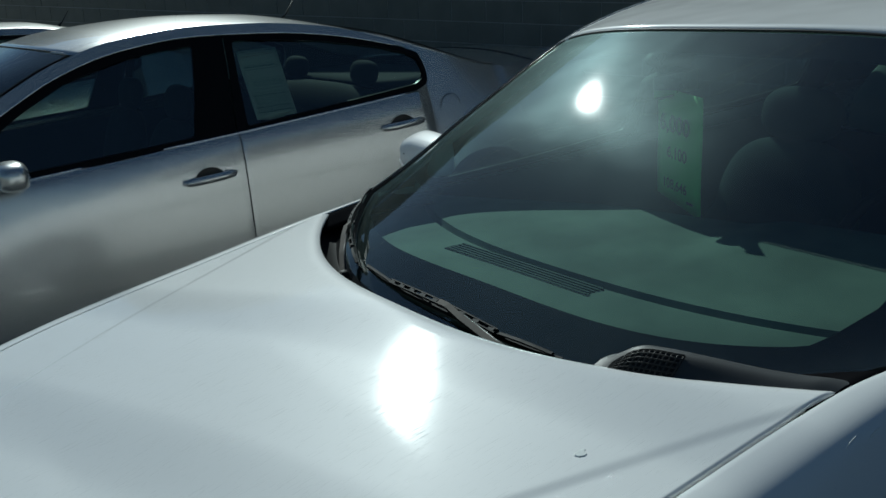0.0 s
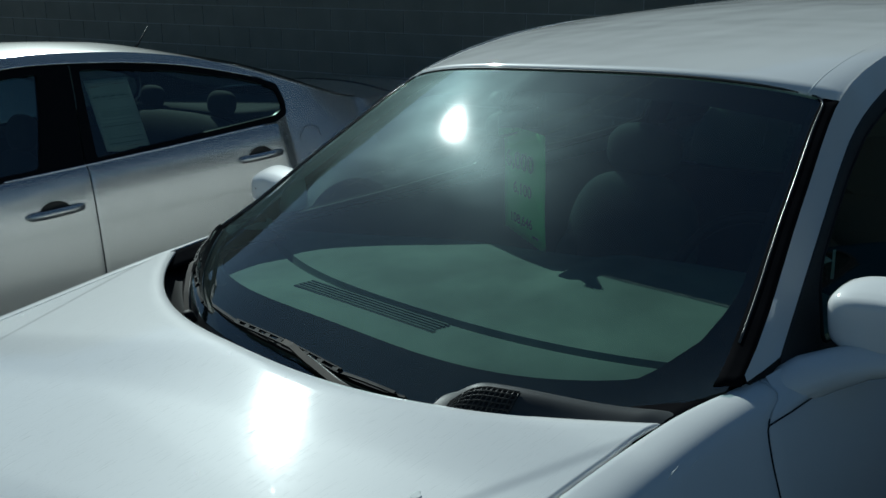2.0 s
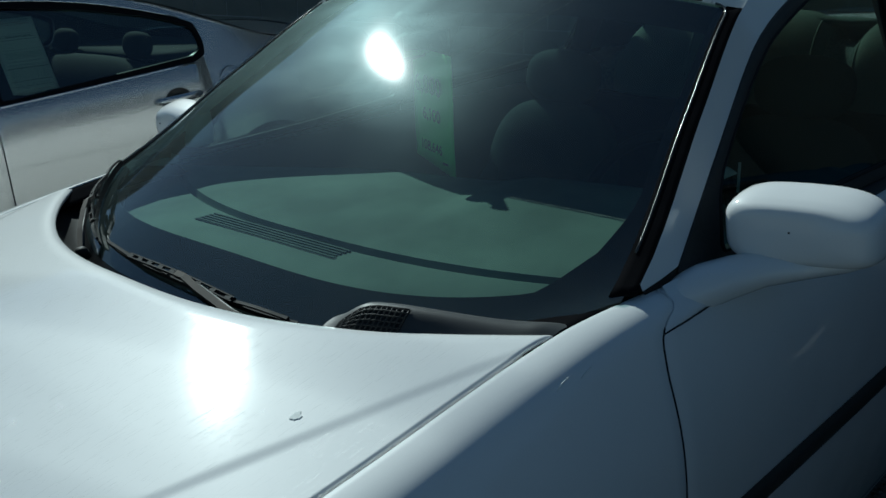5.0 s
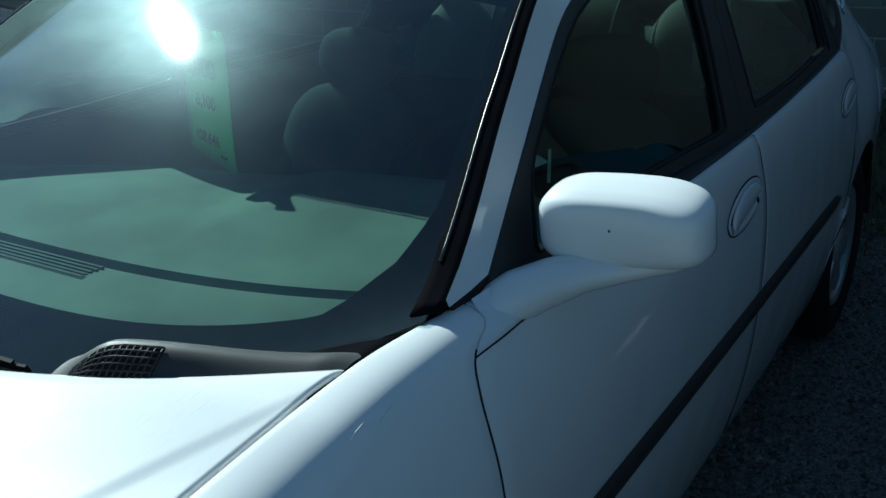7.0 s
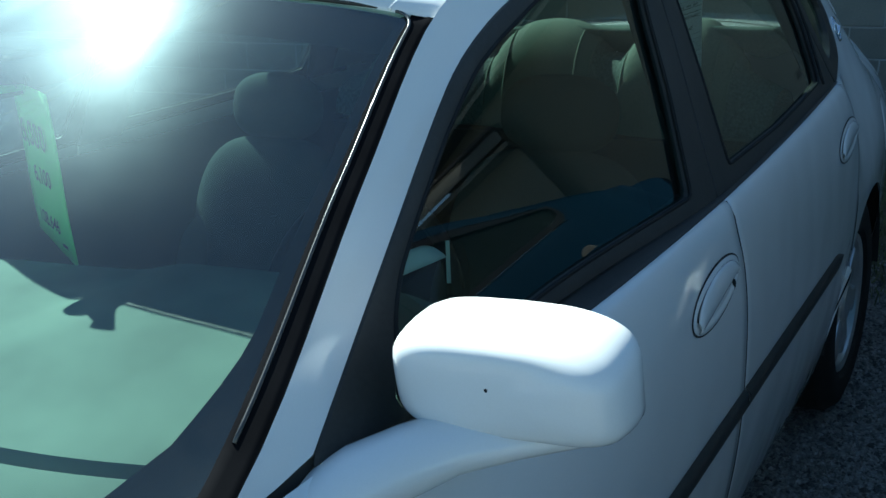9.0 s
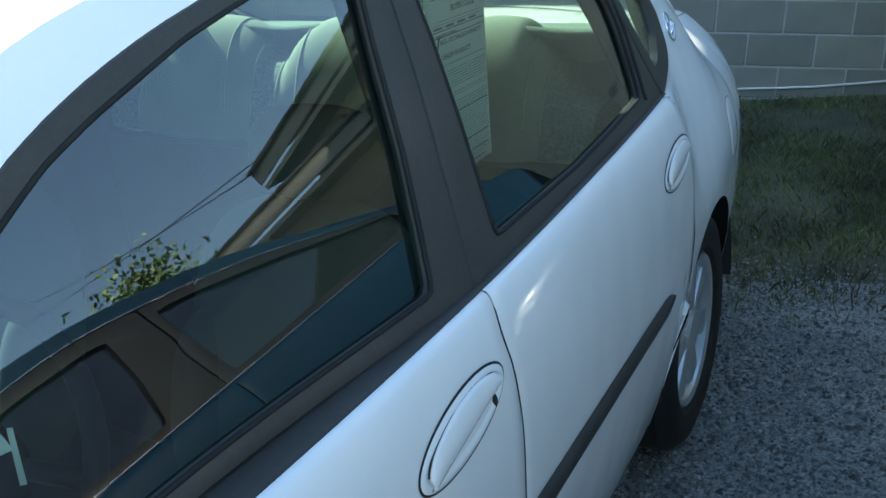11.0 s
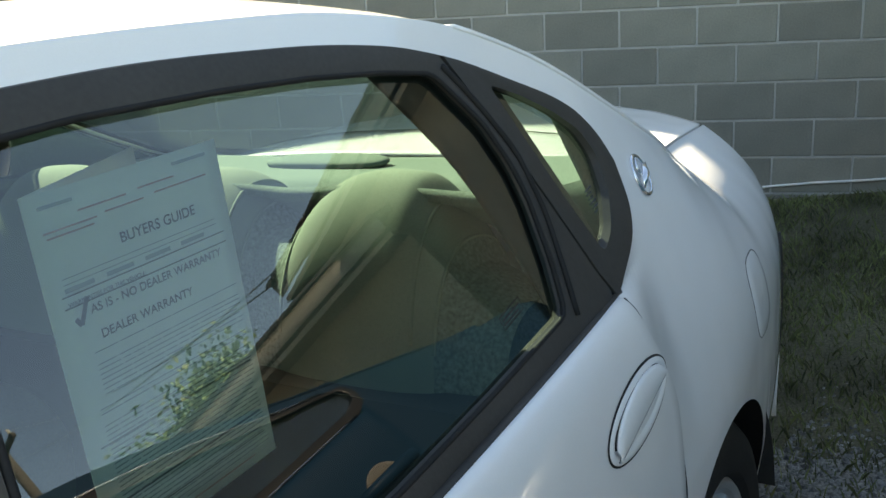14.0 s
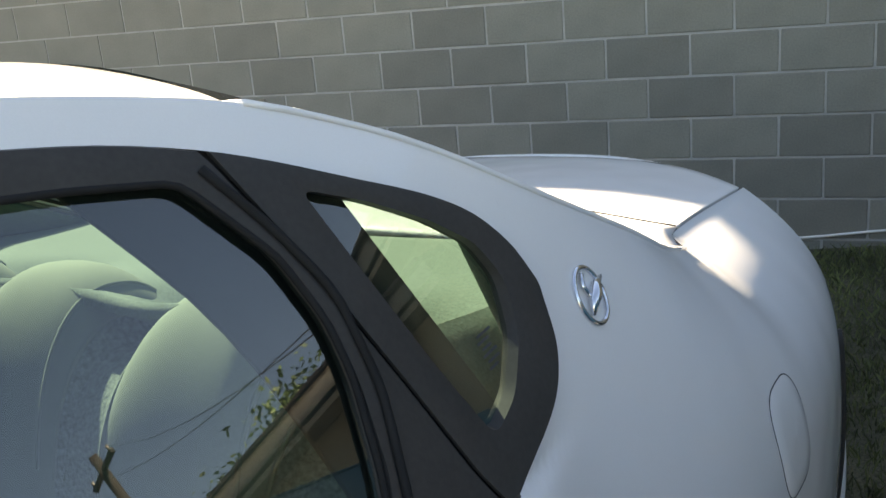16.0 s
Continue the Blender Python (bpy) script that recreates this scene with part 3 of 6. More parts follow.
    part("boot_gap", tube([Vector((xx * (sh.edge(y) - 0.004), y, boot_z(xx * sh.edge(y), y) + 0.0002)) for xx, y in ((k / 20 - 1, yb1 + 0.03 * abs(k / 20 - 1) ** 8) for k in range(41))], 0.0024, 6), UNDER, root, "dark gap in front of the boot lid")
    # tail and nose
    def tail_pt(u, v):
        xx = 2 * u - 1
        z = lerp(boot_z(xx * 0.62, 3.7) - 0.012, 0.28, v)
        return Vector((xx * lerp(0.605, 0.765, smooth(0, 0.25, v)), 3.80 - 0.1 * abs(xx) ** 2.5 - 0.14 * abs(xx) ** 6 + 0.12 * smooth(0, 0.6, v) - 0.05 * smooth(0.75, 1, v), z))
    sheet("rear_bumper", tail_pt, 40, 16, paint, root, thick=0.012, out=(0, 3, 0.7))
    def nose_pt(u, v):
        xx = 2 * u - 1
        y = -0.86 + 0.12 * xx * xx
        return Vector((xx * lerp(sh.edge(y), 0.80, smooth(0, 0.4, v)), -0.862 - 0.16 * math.sin(math.pi * min(v * 0.75, 0.5)) + 0.10 * abs(xx) ** 3, lerp(sh.belt(-0.86) + 0.04 * (1 - xx * xx), 0.22, v)))
    sheet("front_bumper", nose_pt, 32, 14, paint, root, thick=0.012, out=(0, 0, 0.6))
    # black floor and wheel wells
    bm = box_bm(-0.72, 0.72, 0.42, 2.35, 0.19, 0.24)
    box_bm(-0.5, 0.5, -0.8, 0.5, 0.24, 0.3, bm=bm)
    box_bm(-0.5, 0.5, 2.3, 3.75, 0.26, 0.32, bm=bm)
    for yc in (0.0, sh.rear_axle):
        for sg in (1, -1):
            w = 14
            ring = [(yc + 0.40 * math.cos(a), 0.335 + 0.40 * math.sin(a)) for a in [math.pi * k / w for k in range(w + 1)]]
            for (ya, za), (yb, zb) in zip(ring, ring[1:]):
                q = [bm.verts.new((sg * x, y, z)) for x, y, z in ((0.86, ya, za), (0.86, yb, zb), (0.55, yb, zb), (0.55, ya, za))]
                bm.faces.new(q)
    part("underbody", bm, UNDER, root, soft=False)
    return doors, screen_pt, hood_z, boot_z, rear_pt


IMPALA = Shape(
    belt=((-1.0, 0.77), (-0.6, 0.868), (-0.08, 0.947), (0.284, 0.997), (0.40, 1.006), (0.455, 1.009), (0.50, 1.005), (0.55, 0.998), (0.7, 0.998), (1.46, 1.008), (2.05, 1.025), (2.5, 1.045), (3.0, 1.056), (3.3, 1.06), (3.7, 1.046), (3.93, 0.98)),
    edge=((-1.0, 0.52), (-0.7, 0.68), (-0.4, 0.742), (-0.08, 0.762), (0.284, 0.778), (0.45, 0.805), (0.8, 0.862), (1.5, 0.884), (2.3, 0.872), (2.6, 0.854), (2.9, 0.815), (3.16, 0.728), (3.3, 0.645), (3.69, 0.622), (3.93, 0.52)),
    width=((-1.03, 0.62), (-0.8, 0.79), (-0.4, 0.89), (0.0, 0.915), (0.5, 0.922), (1.5, 0.926), (2.3, 0.926), (2.8, 0.92), (3.2, 0.895), (3.5, 0.845), (3.75, 0.76), (3.95, 0.66)),
    rail=((0.36, 1.0), (0.44, 1.028), (0.746, 1.213), (1.0, 1.362), (1.1, 1.40), (1.25, 1.434), (1.5, 1.466), (1.8, 1.482), (2.1, 1.474), (2.35, 1.440), (2.53, 1.38), (2.76, 1.258), (2.92, 1.175), (3.08, 1.098), (3.2, 1.066), (3.32, 1.056), (3.7, 1.0)),
    narrow=((0.3, 0.055), (0.95, 0.055), (1.6, 0.0), (2.6, 0.0), (2.9, 0.035), (3.16, 0.12), (3.4, 0.2)),
    tumble=0.4375, belt_x=0.875,
    seam_fender=((0.2, 0.376), (0.6, 0.382), (0.75, 0.387), (0.84, 0.393), (0.907, 0.397), (0.95, 0.407), (0.968, 0.416), (0.983, 0.436), (0.996, 0.466), (1.01, 0.476), (1.05, 0.50)),
    seam_doors=((0.2, 1.515), (0.67, 1.52), (0.78, 1.522), (0.89, 1.512), (0.965, 1.495), (1.0, 1.498), (1.06, 1.505)),
    seam_quarter=((0.2, 2.40), (0.45, 2.44), (0.60, 2.515), (0.726, 2.54), (0.85, 2.54), (0.92, 2.524), (0.98, 2.496), (1.05, 2.476), (1.1, 2.472)),
    dlo_top=((0.534, 1.022), (0.59, 1.056), (0.692, 1.118), (0.775, 1.168), (0.862, 1.221), (0.93, 1.261), (1.0, 1.299), (1.07, 1.330), (1.14, 1.356), (1.25, 1.389), (1.44, 1.430), (1.63, 1.449), (1.85, 1.453), (2.09, 1.441), (2.24, 1.423), (2.345, 1.398), (2.48, 1.345), (2.6, 1.288), (2.65, 1.235), (2.665, 1.19)),
    dlo_low=((2.5, 1.047), (2.6, 1.088), (2.645, 1.13), (2.665, 1.19)),
    window_split=1.53, quarter_split=2.37, arch=0.365, rear_axle=2.807,
    screen=(0.40, 1.0, (0.13, 0.925), (0.915, 1.408)),
    roof=(1.0, 2.40, ((0.925, 1.414), (1.2, 1.452), (1.5, 1.487), (1.8, 1.515), (2.1, 1.527), (2.42, 1.495))),
    rear_glass=(2.41, 3.18, (2.43, 1.488), (3.06, 1.095)),
    hood_edge=((0.032, 0.252), 2.4), off=0.033)

white_car = thing("saloon_car", "white four-door saloon car parked on gravel", "car", at=(0.033, 0, 0))
doors, screen_pt, hood_z, boot_z, rear_pt = saloon(IMPALA, white_car, WHITE, SCREEN_GLASS, SIDE_GLASS)
add_wheels(IMPALA, white_car, (0.0, 2.807), 0.75)


def window_outlines(sh):
    """Outlines in y and z: surround and pane of the front door, rear door and quarter windows."""
    def top(a, b, n=16):
        return [(lerp(a, b, k / n), sh.dlo_top(lerp(a, b, k / n))) for k in range(n + 1)]
    f0, split, q = sh.dlo[0], sh.window_split, sh.quarter_split
    return f0, split, q, top


f0, split, qs, top = window_outlines(IMPALA)
FRONT_OUT = [(f0, IMPALA.belt(f0)), (0.9, IMPALA.belt(0.9)), (1.503, IMPALA.belt(1.5)), (1.53, 1.1), (1.577, 1.25), (1.624, 1.448)] + top(1.624, f0, 24)[1:]
FRONT_IN = [(0.66, 1.012), (1.05, 1.022), (1.424, 1.032), (1.487, 1.19), (1.523, 1.31), (1.566, 1.427), (1.40, 1.405), (1.25, 1.367), (1.10, 1.316), (1.04, 1.293), (0.985, 1.265), (0.92, 1.231), (0.86, 1.196), (0.80, 1.160), (0.744, 1.124), (0.71, 1.092)]
REAR_OUT = [(1.507, IMPALA.belt(1.5)), (1.9, IMPALA.belt(1.9)), (2.478, IMPALA.belt(2.478)), (2.461, 1.08), (2.431, 1.174), (2.389, 1.296), (2.345, 1.397)] + top(2.345, 1.628, 16)[1:] + [(1.581, 1.25), (1.534, 1.1)]
REAR_IN = [(1.602, 1.042), (1.95, 1.045), (2.15, 1.055), (2.342, 1.068), (2.366, 1.125), (2.384, 1.2), (2.385, 1.245), (2.368, 1.305), (2.312, 1.379), (2.22, 1.394), (2.1, 1.407), (1.974, 1.415), (1.82, 1.42), (1.674, 1.416), (1.662, 1.30), (1.64, 1.19)]
QUARTER_OUT = [(2.482, IMPALA.belt(2.48)), (2.5, 1.046)] + [(y, IMPALA.dlo_low(y)) for y in (2.665 - 0.115 * (1 - k / 14) ** 2 for k in range(14))] + [(2.665, 1.19)] + [(y, IMPALA.dlo_top(y)) for y in (2.665 - 0.315 * (k / 20) ** 2 for k in range(1, 21))] + [(2.393, 1.296), (2.435, 1.174), (2.465, 1.08)]
QUARTER_IN = [(2.505, 1.10), (2.55, 1.118), (2.592, 1.16), (2.61, 1.21), (2.595, 1.25), (2.55, 1.285), (2.49, 1.318), (2.425, 1.345), (2.447, 1.27), (2.478, 1.17)]
for sg in (1, -1):
    fd, rd = doors[sg]
    side_window(IMPALA, sg, FRONT_OUT, FRONT_IN, fd, TRIM, glass=SIDE_GLASS)
    side_window(IMPALA, sg, REAR_OUT, REAR_IN, rd, TRIM, glass=SIDE_GLASS)
    side_window(IMPALA, sg, QUARTER_OUT, QUARTER_IN, white_car, TRIM, "quarter_pane", "quarter_trim", SIDE_GLASS)
    for owner, inner in ((fd, FRONT_IN), (rd, REAR_IN)):
        line = resample(round_corners(inner, 0.014), 160)
        part("glass_run", tube([IMPALA.on_glass(*(p), sg, 0.003) for p in line + line[:1]], 0.0035, 6), RUBBER, owner, "black rubber glass run")
    for owner, line in ((rd, ((1.505, 1.0), (1.532, 1.1), (1.579, 1.25), (1.626, 1.448))), (white_car, ((2.481, 1.03), (2.463, 1.08), (2.433, 1.174), (2.391, 1.296), (2.347, 1.397)))):
        sheet("gap_seal", lambda u, v: IMPALA.on_glass(spline(*[(z, y) for y, z in line])(lerp(line[0][1], line[-1][1], u)) + 0.03 * (v - 0.5), lerp(line[0][1], line[-1][1], u), sg, -0.004), 16, 2, UNDER, owner, thick=0.004, out=(0, 1.5, 1.0))
    ridge = spline((1.06, 2.362), (1.12, 2.384), (1.2, 2.404), (1.25, 2.404), (1.31, 2.382), (1.385, 2.335))
    part("seal_ridge", tube([IMPALA.on_glass(ridge(lerp(1.06, 1.385, k / 20)), lerp(1.06, 1.385, k / 20), sg, 0.006) for k in range(21)], 0.0045, 6), RUBBER, doors[sg][1], "raised rubber seal")


# ---- fittings of the white car ----
SH = IMPALA


def oval_handle(door, sg, yc, zc, a=0.112, b=0.043, key=False):
    """A flush oval pull handle in a door's skin."""
    h = new("door_handle")
    h.parent = door
    tagged(h, "flush white oval pull handle")

    def at(y, z, out):
        return Vector((sg * (SH.skin_x(y, z) + out), y, z))

    def ring(r0, r1, prof, n=56):
        bm = bmesh.new()
        rows = []
        for k, o in enumerate(prof):
            r = lerp(r0, r1, k / (len(prof) - 1))
            rows.append([bm.verts.new(at(yc + (a * r) * math.cos(t), zc + (b + a * (r - 1)) * math.sin(t) + 0.10 * a * r * math.cos(t), o)) for t in [2 * math.pi * j / n for j in range(n)]])
        for r, s in zip(rows, rows[1:]):
            for j in range(n):
                bm.faces.new((r[j], r[(j + 1) % n], s[(j + 1) % n], s[j]))
        bmesh.ops.recalc_face_normals(bm, faces=bm.faces)
        return bm
    part("handle_gap", ring(1.03, 0.99, (0.0008, 0.0016, 0.0012)), UNDER, h, "dark gap round the handle")
    part("bezel", ring(1.0, 0.86, (0.0018, 0.0034, 0.0038, 0.003, 0.001)), WHITE, h)
    bm = bmesh.new()
    n = 40
    rows = []
    for r, o in ((0.86, 0.001), (0.7, 0.0014), (0.4, 0.0016), (0.02, 0.0018)):
        rows.append([bm.verts.new(at(yc + a * r * math.cos(t), zc + b * r * math.sin(t) + 0.10 * a * r * math.cos(t), o)) for t in [2 * math.pi * j / n for j in range(n)]])
    for r, s in zip(rows, rows[1:]):
        for j in range(n):
            bm.faces.new((r[j], r[(j + 1) % n], s[(j + 1) % n], s[j]))
    bmesh.ops.recalc_face_normals(bm, faces=bm.faces)
    part("recess", bm, WHITE, h)
    # the paddle covers the upper part of the recess
    bm = bmesh.new()
    rows = []
    for v in range(9):
        row = []
        for u in range(17):
            t = lerp(math.pi * 1.06, -0.10 * math.pi, u / 16)
            top_y, top_z = yc + 0.84 * a * math.cos(t), zc + 0.80 * b * math.sin(t) + 0.10 * a * math.cos(t)
            low_y, low_z = yc + 0.84 * a * math.cos(t), zc - 0.22 * b + 0.16 * a * math.cos(t)
            k = v / 8
            row.append(bm.verts.new(at(lerp(low_y, top_y, k), lerp(low_z, max(top_z, low_z + 0.001), k), 0.0022 + 0.006 * math.sin(math.pi * lerp(0.12, 0.95, k)) ** 0.6)))
        rows.append(row)
    for r, s in zip(rows, rows[1:]):
        for j in range(16):
            bm.faces.new((r[j], r[j + 1], s[j + 1], s[j]))
    bmesh.ops.recalc_face_normals(bm, faces=bm.faces)
    line = [at(yc + 0.85 * a * math.cos(t), zc + 0.81 * b * math.sin(t) + 0.10 * a * math.cos(t), 0.0028) for t in [lerp(math.pi * 1.0, 0.02, k / 24) for k in range(25)]]
    part("paddle_gap", tube(line, 0.0011, 5), UNDER, h, "dark gap over the paddle")
    ob = part("paddle", bm, WHITE, h)
    s = ob.modifiers.new("thickness", "SOLIDIFY")
    s.thickness, s.offset = 0.004, 0
    low = []
    for u in range(17):
        t = lerp(math.pi * 1.04, -0.08 * math.pi, u / 16)
        low.append(at(yc + 0.84 * a * math.cos(t), zc - 0.25 * b + 0.16 * a * math.cos(t), 0.0035))
    part("paddle_gap", tube(low, 0.0013, 6), UNDER, h, "dark gap under the paddle")
    if key:
        bm = bmesh.new()
        bmesh.ops.create_uvsphere(bm, u_segments=12, v_segments=6, radius=1)
        for v in bm.verts:
            v.co = Vector((0, yc + 0.70 * a, zc - 0.012)) + Vector((sg * (SH.skin_x(yc, zc) + 0.003) + v.co.x * 0.004, v.co.y * 0.006, v.co.z * 0.010))
        part("key_lock", bm, UNDER, h, "small dark key lock")


for sg in (1, -1):
    oval_handle(doors[sg][0], sg, 1.362, 0.897, 0.115, 0.042, key=True)
    oval_handle(doors[sg][1], sg, 2.398, 0.922, 0.112, 0.043)


def side_moulding(name, parent, sg, y0, y1, taper0=False, taper1=False):
    def fn(u, v):
        y = lerp(y0, y1, u)
        k = 1.0
        if taper1:
            k = min(1, max((y1 - y) / 0.05, 0.0) ** 0.5)
        z = 0.637 + (v - 0.5) * 0.046 * max(k, 0.04) + (0.012 * (1 - k) if taper1 else 0)
        return Vector((sg * (SH.skin_x(y, z) + 0.001 + 0.010 * (1 - (2 * v - 1) ** 4)), y, z))
    sheet(name, fn, 40, 8, TRIM, parent, "black rubbing strip", out=(0, 1.5, 0.6))


for sg in (1, -1):
    side_moulding("rubbing_strip", white_car, sg, 0.37, SH.seam_fender(0.637) - 0.003)
    side_moulding("rubbing_strip", doors[sg][0], sg, SH.seam_fender(0.637) + 0.003, SH.seam_doors(0.637) - 0.003)
    side_moulding("rubbing_strip", doors[sg][1], sg, SH.seam_doors(0.637) + 0.003, 2.335, taper1=True)


def door_mirror(sg):
    m = new("door_mirror")
    m.parent = doors[sg][0]
    tagged(m, "white door mirror on a curved arm")
    # housing: rounded outline swept from a domed front to the open back
    cx, cy, cz = 0.912 if sg > 0 else 0.845, 0.640, 1.070
    n, rows, bm = 56, [], bmesh.new()
    for d, f in ((-0.012, 0.0), (-0.0118, 0.45), (-0.0105, 0.72), (-0.006, 0.86), (0.0, 0.935), (0.007, 0.98), (0.014, 1.0), (0.026, 1.015), (0.040, 1.02), (0.054, 1.01), (0.062, 0.97), (0.060, 0.93), (0.050, 0.91)):
        row = []
        for j in range(n):
            t = 2 * math.pi * j / n
            c, s = math.cos(t), math.sin(t)
            x, z = math.copysign(abs(c) ** 0.5, c), math.copysign(abs(s) ** 0.5, s)
            hz = 0.0485 * (1 - (0.16 if s > 0 else -0.02) * x * x * (x > 0)) - 0.004 * x * (s < 0)
            lean = 0.10 * smooth(-0.2, 1, z) * smooth(0.0, 0.09, d) * (x < 0)
            row.append(bm.verts.new((sg * (cx + f * (0.113 * x * (1 - lean) - 0.005 * z)), cy + d + 0.012 * f * x - 0.010 * f * max(x, 0) ** 3, cz + f * (hz * z + 0.004 * x) + 0.28 * max(d, 0) * (s > 0))))
        rows.append(row)
    for r, s in zip(rows[1:], rows[2:]):
        for j in range(n):
            bm.faces.new((r[j], r[(j + 1) % n], s[(j + 1) % n], s[j]))
    for j in range(n):
        bm.faces.new((rows[0][j], rows[0][(j + 1) % n], rows[1][(j + 1) % n], rows[1][j]))
    bmesh.ops.remove_doubles(bm, verts=bm.verts, dist=1e-5)
    bmesh.ops.recalc_face_normals(bm, faces=bm.faces)
    part("mirror_housing", bm, WHITE, m, sharp=60)
    bm = bmesh.new()
    f = bm.faces.new([bm.verts.new((sg * (cx + 0.100 * math.copysign(abs(math.cos(t)) ** 0.5, math.cos(t))), cy + 0.052 + 0.0108 * math.cos(t), cz + 0.005 + 0.042 * math.copysign(abs(math.sin(t)) ** 0.55, math.sin(t)))) for t in [2 * math.pi * j / 32 for j in range(32)]])
    part("mirror_glass", bm, CHROME, m, "mirror glass", soft=False)
    # arm
    bm, rows = bmesh.new(), []
    for x, y, z, rn, rz in ((0.768, 0.492, 0.982, 0.024, 0.012), (0.778, 0.507, 0.984, 0.034, 0.021), (0.789, 0.526, 0.987, 0.041, 0.030), (0.803, 0.548, 0.990, 0.046, 0.037), (0.831, 0.595, 1.000, 0.042, 0.033), (0.865, 0.638, 1.010, 0.041, 0.027), (0.91, 0.672, 1.018, 0.042, 0.024), (0.96, 0.694, 1.027, 0.04, 0.018), (1.0, 0.70, 1.036, 0.03, 0.008)):
        row = []
        for j in range(20):
            t = 2 * math.pi * j / 20
            row.append(bm.verts.new((sg * (x - 0.6 * rn * math.cos(t)), y + 0.8 * rn * math.cos(t), z + rz * math.sin(t))))
        rows.append(row)
    for r, s in zip(rows, rows[1:]):
        for j in range(20):
            bm.faces.new((r[j], r[(j + 1) % 20], s[(j + 1) % 20], s[j]))
    bm.faces.new(rows[0])
    bm.faces.new(rows[-1])
    bmesh.ops.recalc_face_normals(bm, faces=bm.faces)
    part("mirror_arm", bm, WHITE, m, sharp=70)
    # foot of the arm, over the corner of the door
    foot_top = spline((0.44, 1.011), (0.534, 1.016), (0.62, 1.020))
    foot_low = spline((0.40, 0.971), (0.47, 0.9735), (0.62, 0.980))
    def foot(u, v):
        z = lerp(0.972, 1.011, v)
        y = lerp(SH.seam_fender(z) + 0.003, 0.572, u)
        low, high = foot_low(y), foot_top(y)
        z = lerp(low, high, v)
        x = lerp(SH.skin_x(y, low) + 0.0005, SH.glass_x(y, high) + 0.004 + 0.01 * u, v) + (0.004 + 0.012 * u) * math.sin(math.pi * v ** 0.8)
        return Vector((sg * x, y, z))
    sheet("mirror_foot", foot, 20, 12, WHITE, m, out=(0, 1.0, 0.6))
    bm = bmesh.new()
    bmesh.ops.create_uvsphere(bm, u_segments=8, v_segments=5, radius=0.0022)
    bmesh.ops.translate(bm, verts=bm.verts, vec=(sg * 0.906, 0.6285, 1.076))
    part("screw_hole", bm, UNDER, m, "tiny dark hole")


door_mirror(1)
door_mirror(-1)


# cowl, wipers
def cowl(u, v):
    xx = 2 * u - 1
    a = Vector((xx * 0.752, 0.032 + 0.252 * abs(xx) ** 2.4 - 0.03, 0))
    a.z = hood_z(a.x, a.y) - 0.022
    b = screen_pt(xx * 0.985, 0.0, 0.016)
    k = smooth(0, 1, v)
    return Vector((lerp(a.x, b.x, v), lerp(a.y, b.y, v), lerp(a.z, b.z, k) - 0.012 * math.sin(math.pi * v)))


for sg in (1, -1):
    sheet("cowl_end", lambda u, v: Vector((sg * lerp(SH.edge(lerp(0.22, 0.56, u)) - 0.001, 0.66, v), lerp(0.22, 0.56, u), SH.belt(lerp(0.22, 0.56, u)) - 0.003 - 0.012 * v)), 16, 4, MOULD, white_car, "dark seal beside the windscreen", thick=0.004, out=(0, 0.4, 0))
sheet("cowl_panel", cowl, 48, 8, COWL, white_car, "black plastic cowl below the windscreen", out=(0, 0, 0))


def cowl_cover(u, v, up=0.0):
    """The raised cover at the driver's end: up from the bonnet's edge to a ridge, then down to the glass."""
    x = lerp(0.440, 0.738, u)
    y = 0.032 + 0.252 * (x / 0.775) ** 2.4
    h = 0.029 * smooth(-0.02, 0.2, u) * (1 - 0.70 * smooth(0.25, 0.9, u)) * smooth(1.05, 0.9, u)
    if v < 0.6:
        k = v / 0.6
        dy, dz = lerp(-0.010, 0.044, k), lerp(-0.016, h, smooth(0, 1, 0.15 + 0.85 * k) if k > 0 else 0)
    else:
        k = (v - 0.6) / 0.4
        dy, dz = lerp(0.044, 0.095, k), h - (h + 0.012) * k * k
    return Vector((x, y + dy, hood_z(x, y) + dz - 0.004 + up))


cover = sheet("cowl_cover", cowl_cover, 40, 20, COVER, white_car, "raised grey-black plastic cowl cover", out=(0.5, 0, 0))
bm = bmesh.new()
for k in range(13):
    u = lerp(0.10, 0.40, k / 12)
    tube([cowl_cover(u, lerp(0.16, 0.16 + 0.34 * math.sin(math.pi * min((u - 0.06) / 0.2, 1) / 2), j / 4), 0.003) for j in range(5)], 0.0013, 5, bm)
for k in range(6):
    q = lerp(0, 1, k / 5)
    tube([cowl_cover(u, 0.16 + 0.34 * q * math.sin(math.pi * min((u - 0.06) / 0.2, 1) / 2), 0.003) for u in [lerp(0.10, 0.40, j / 8) for j in range(9)]], 0.0013, 5, bm)
part("air_grille", bm, TRIM, cover, "black mesh air intake grille")
sheet("grille_hole", lambda u, v: cowl_cover(lerp(0.095, 0.405, u), 0.15 + 0.36 * v * math.sin(math.pi * min((lerp(0.095, 0.405, u) - 0.05) / 0.2, 1) / 2), 0.0012), 12, 6, UNDER, cover)


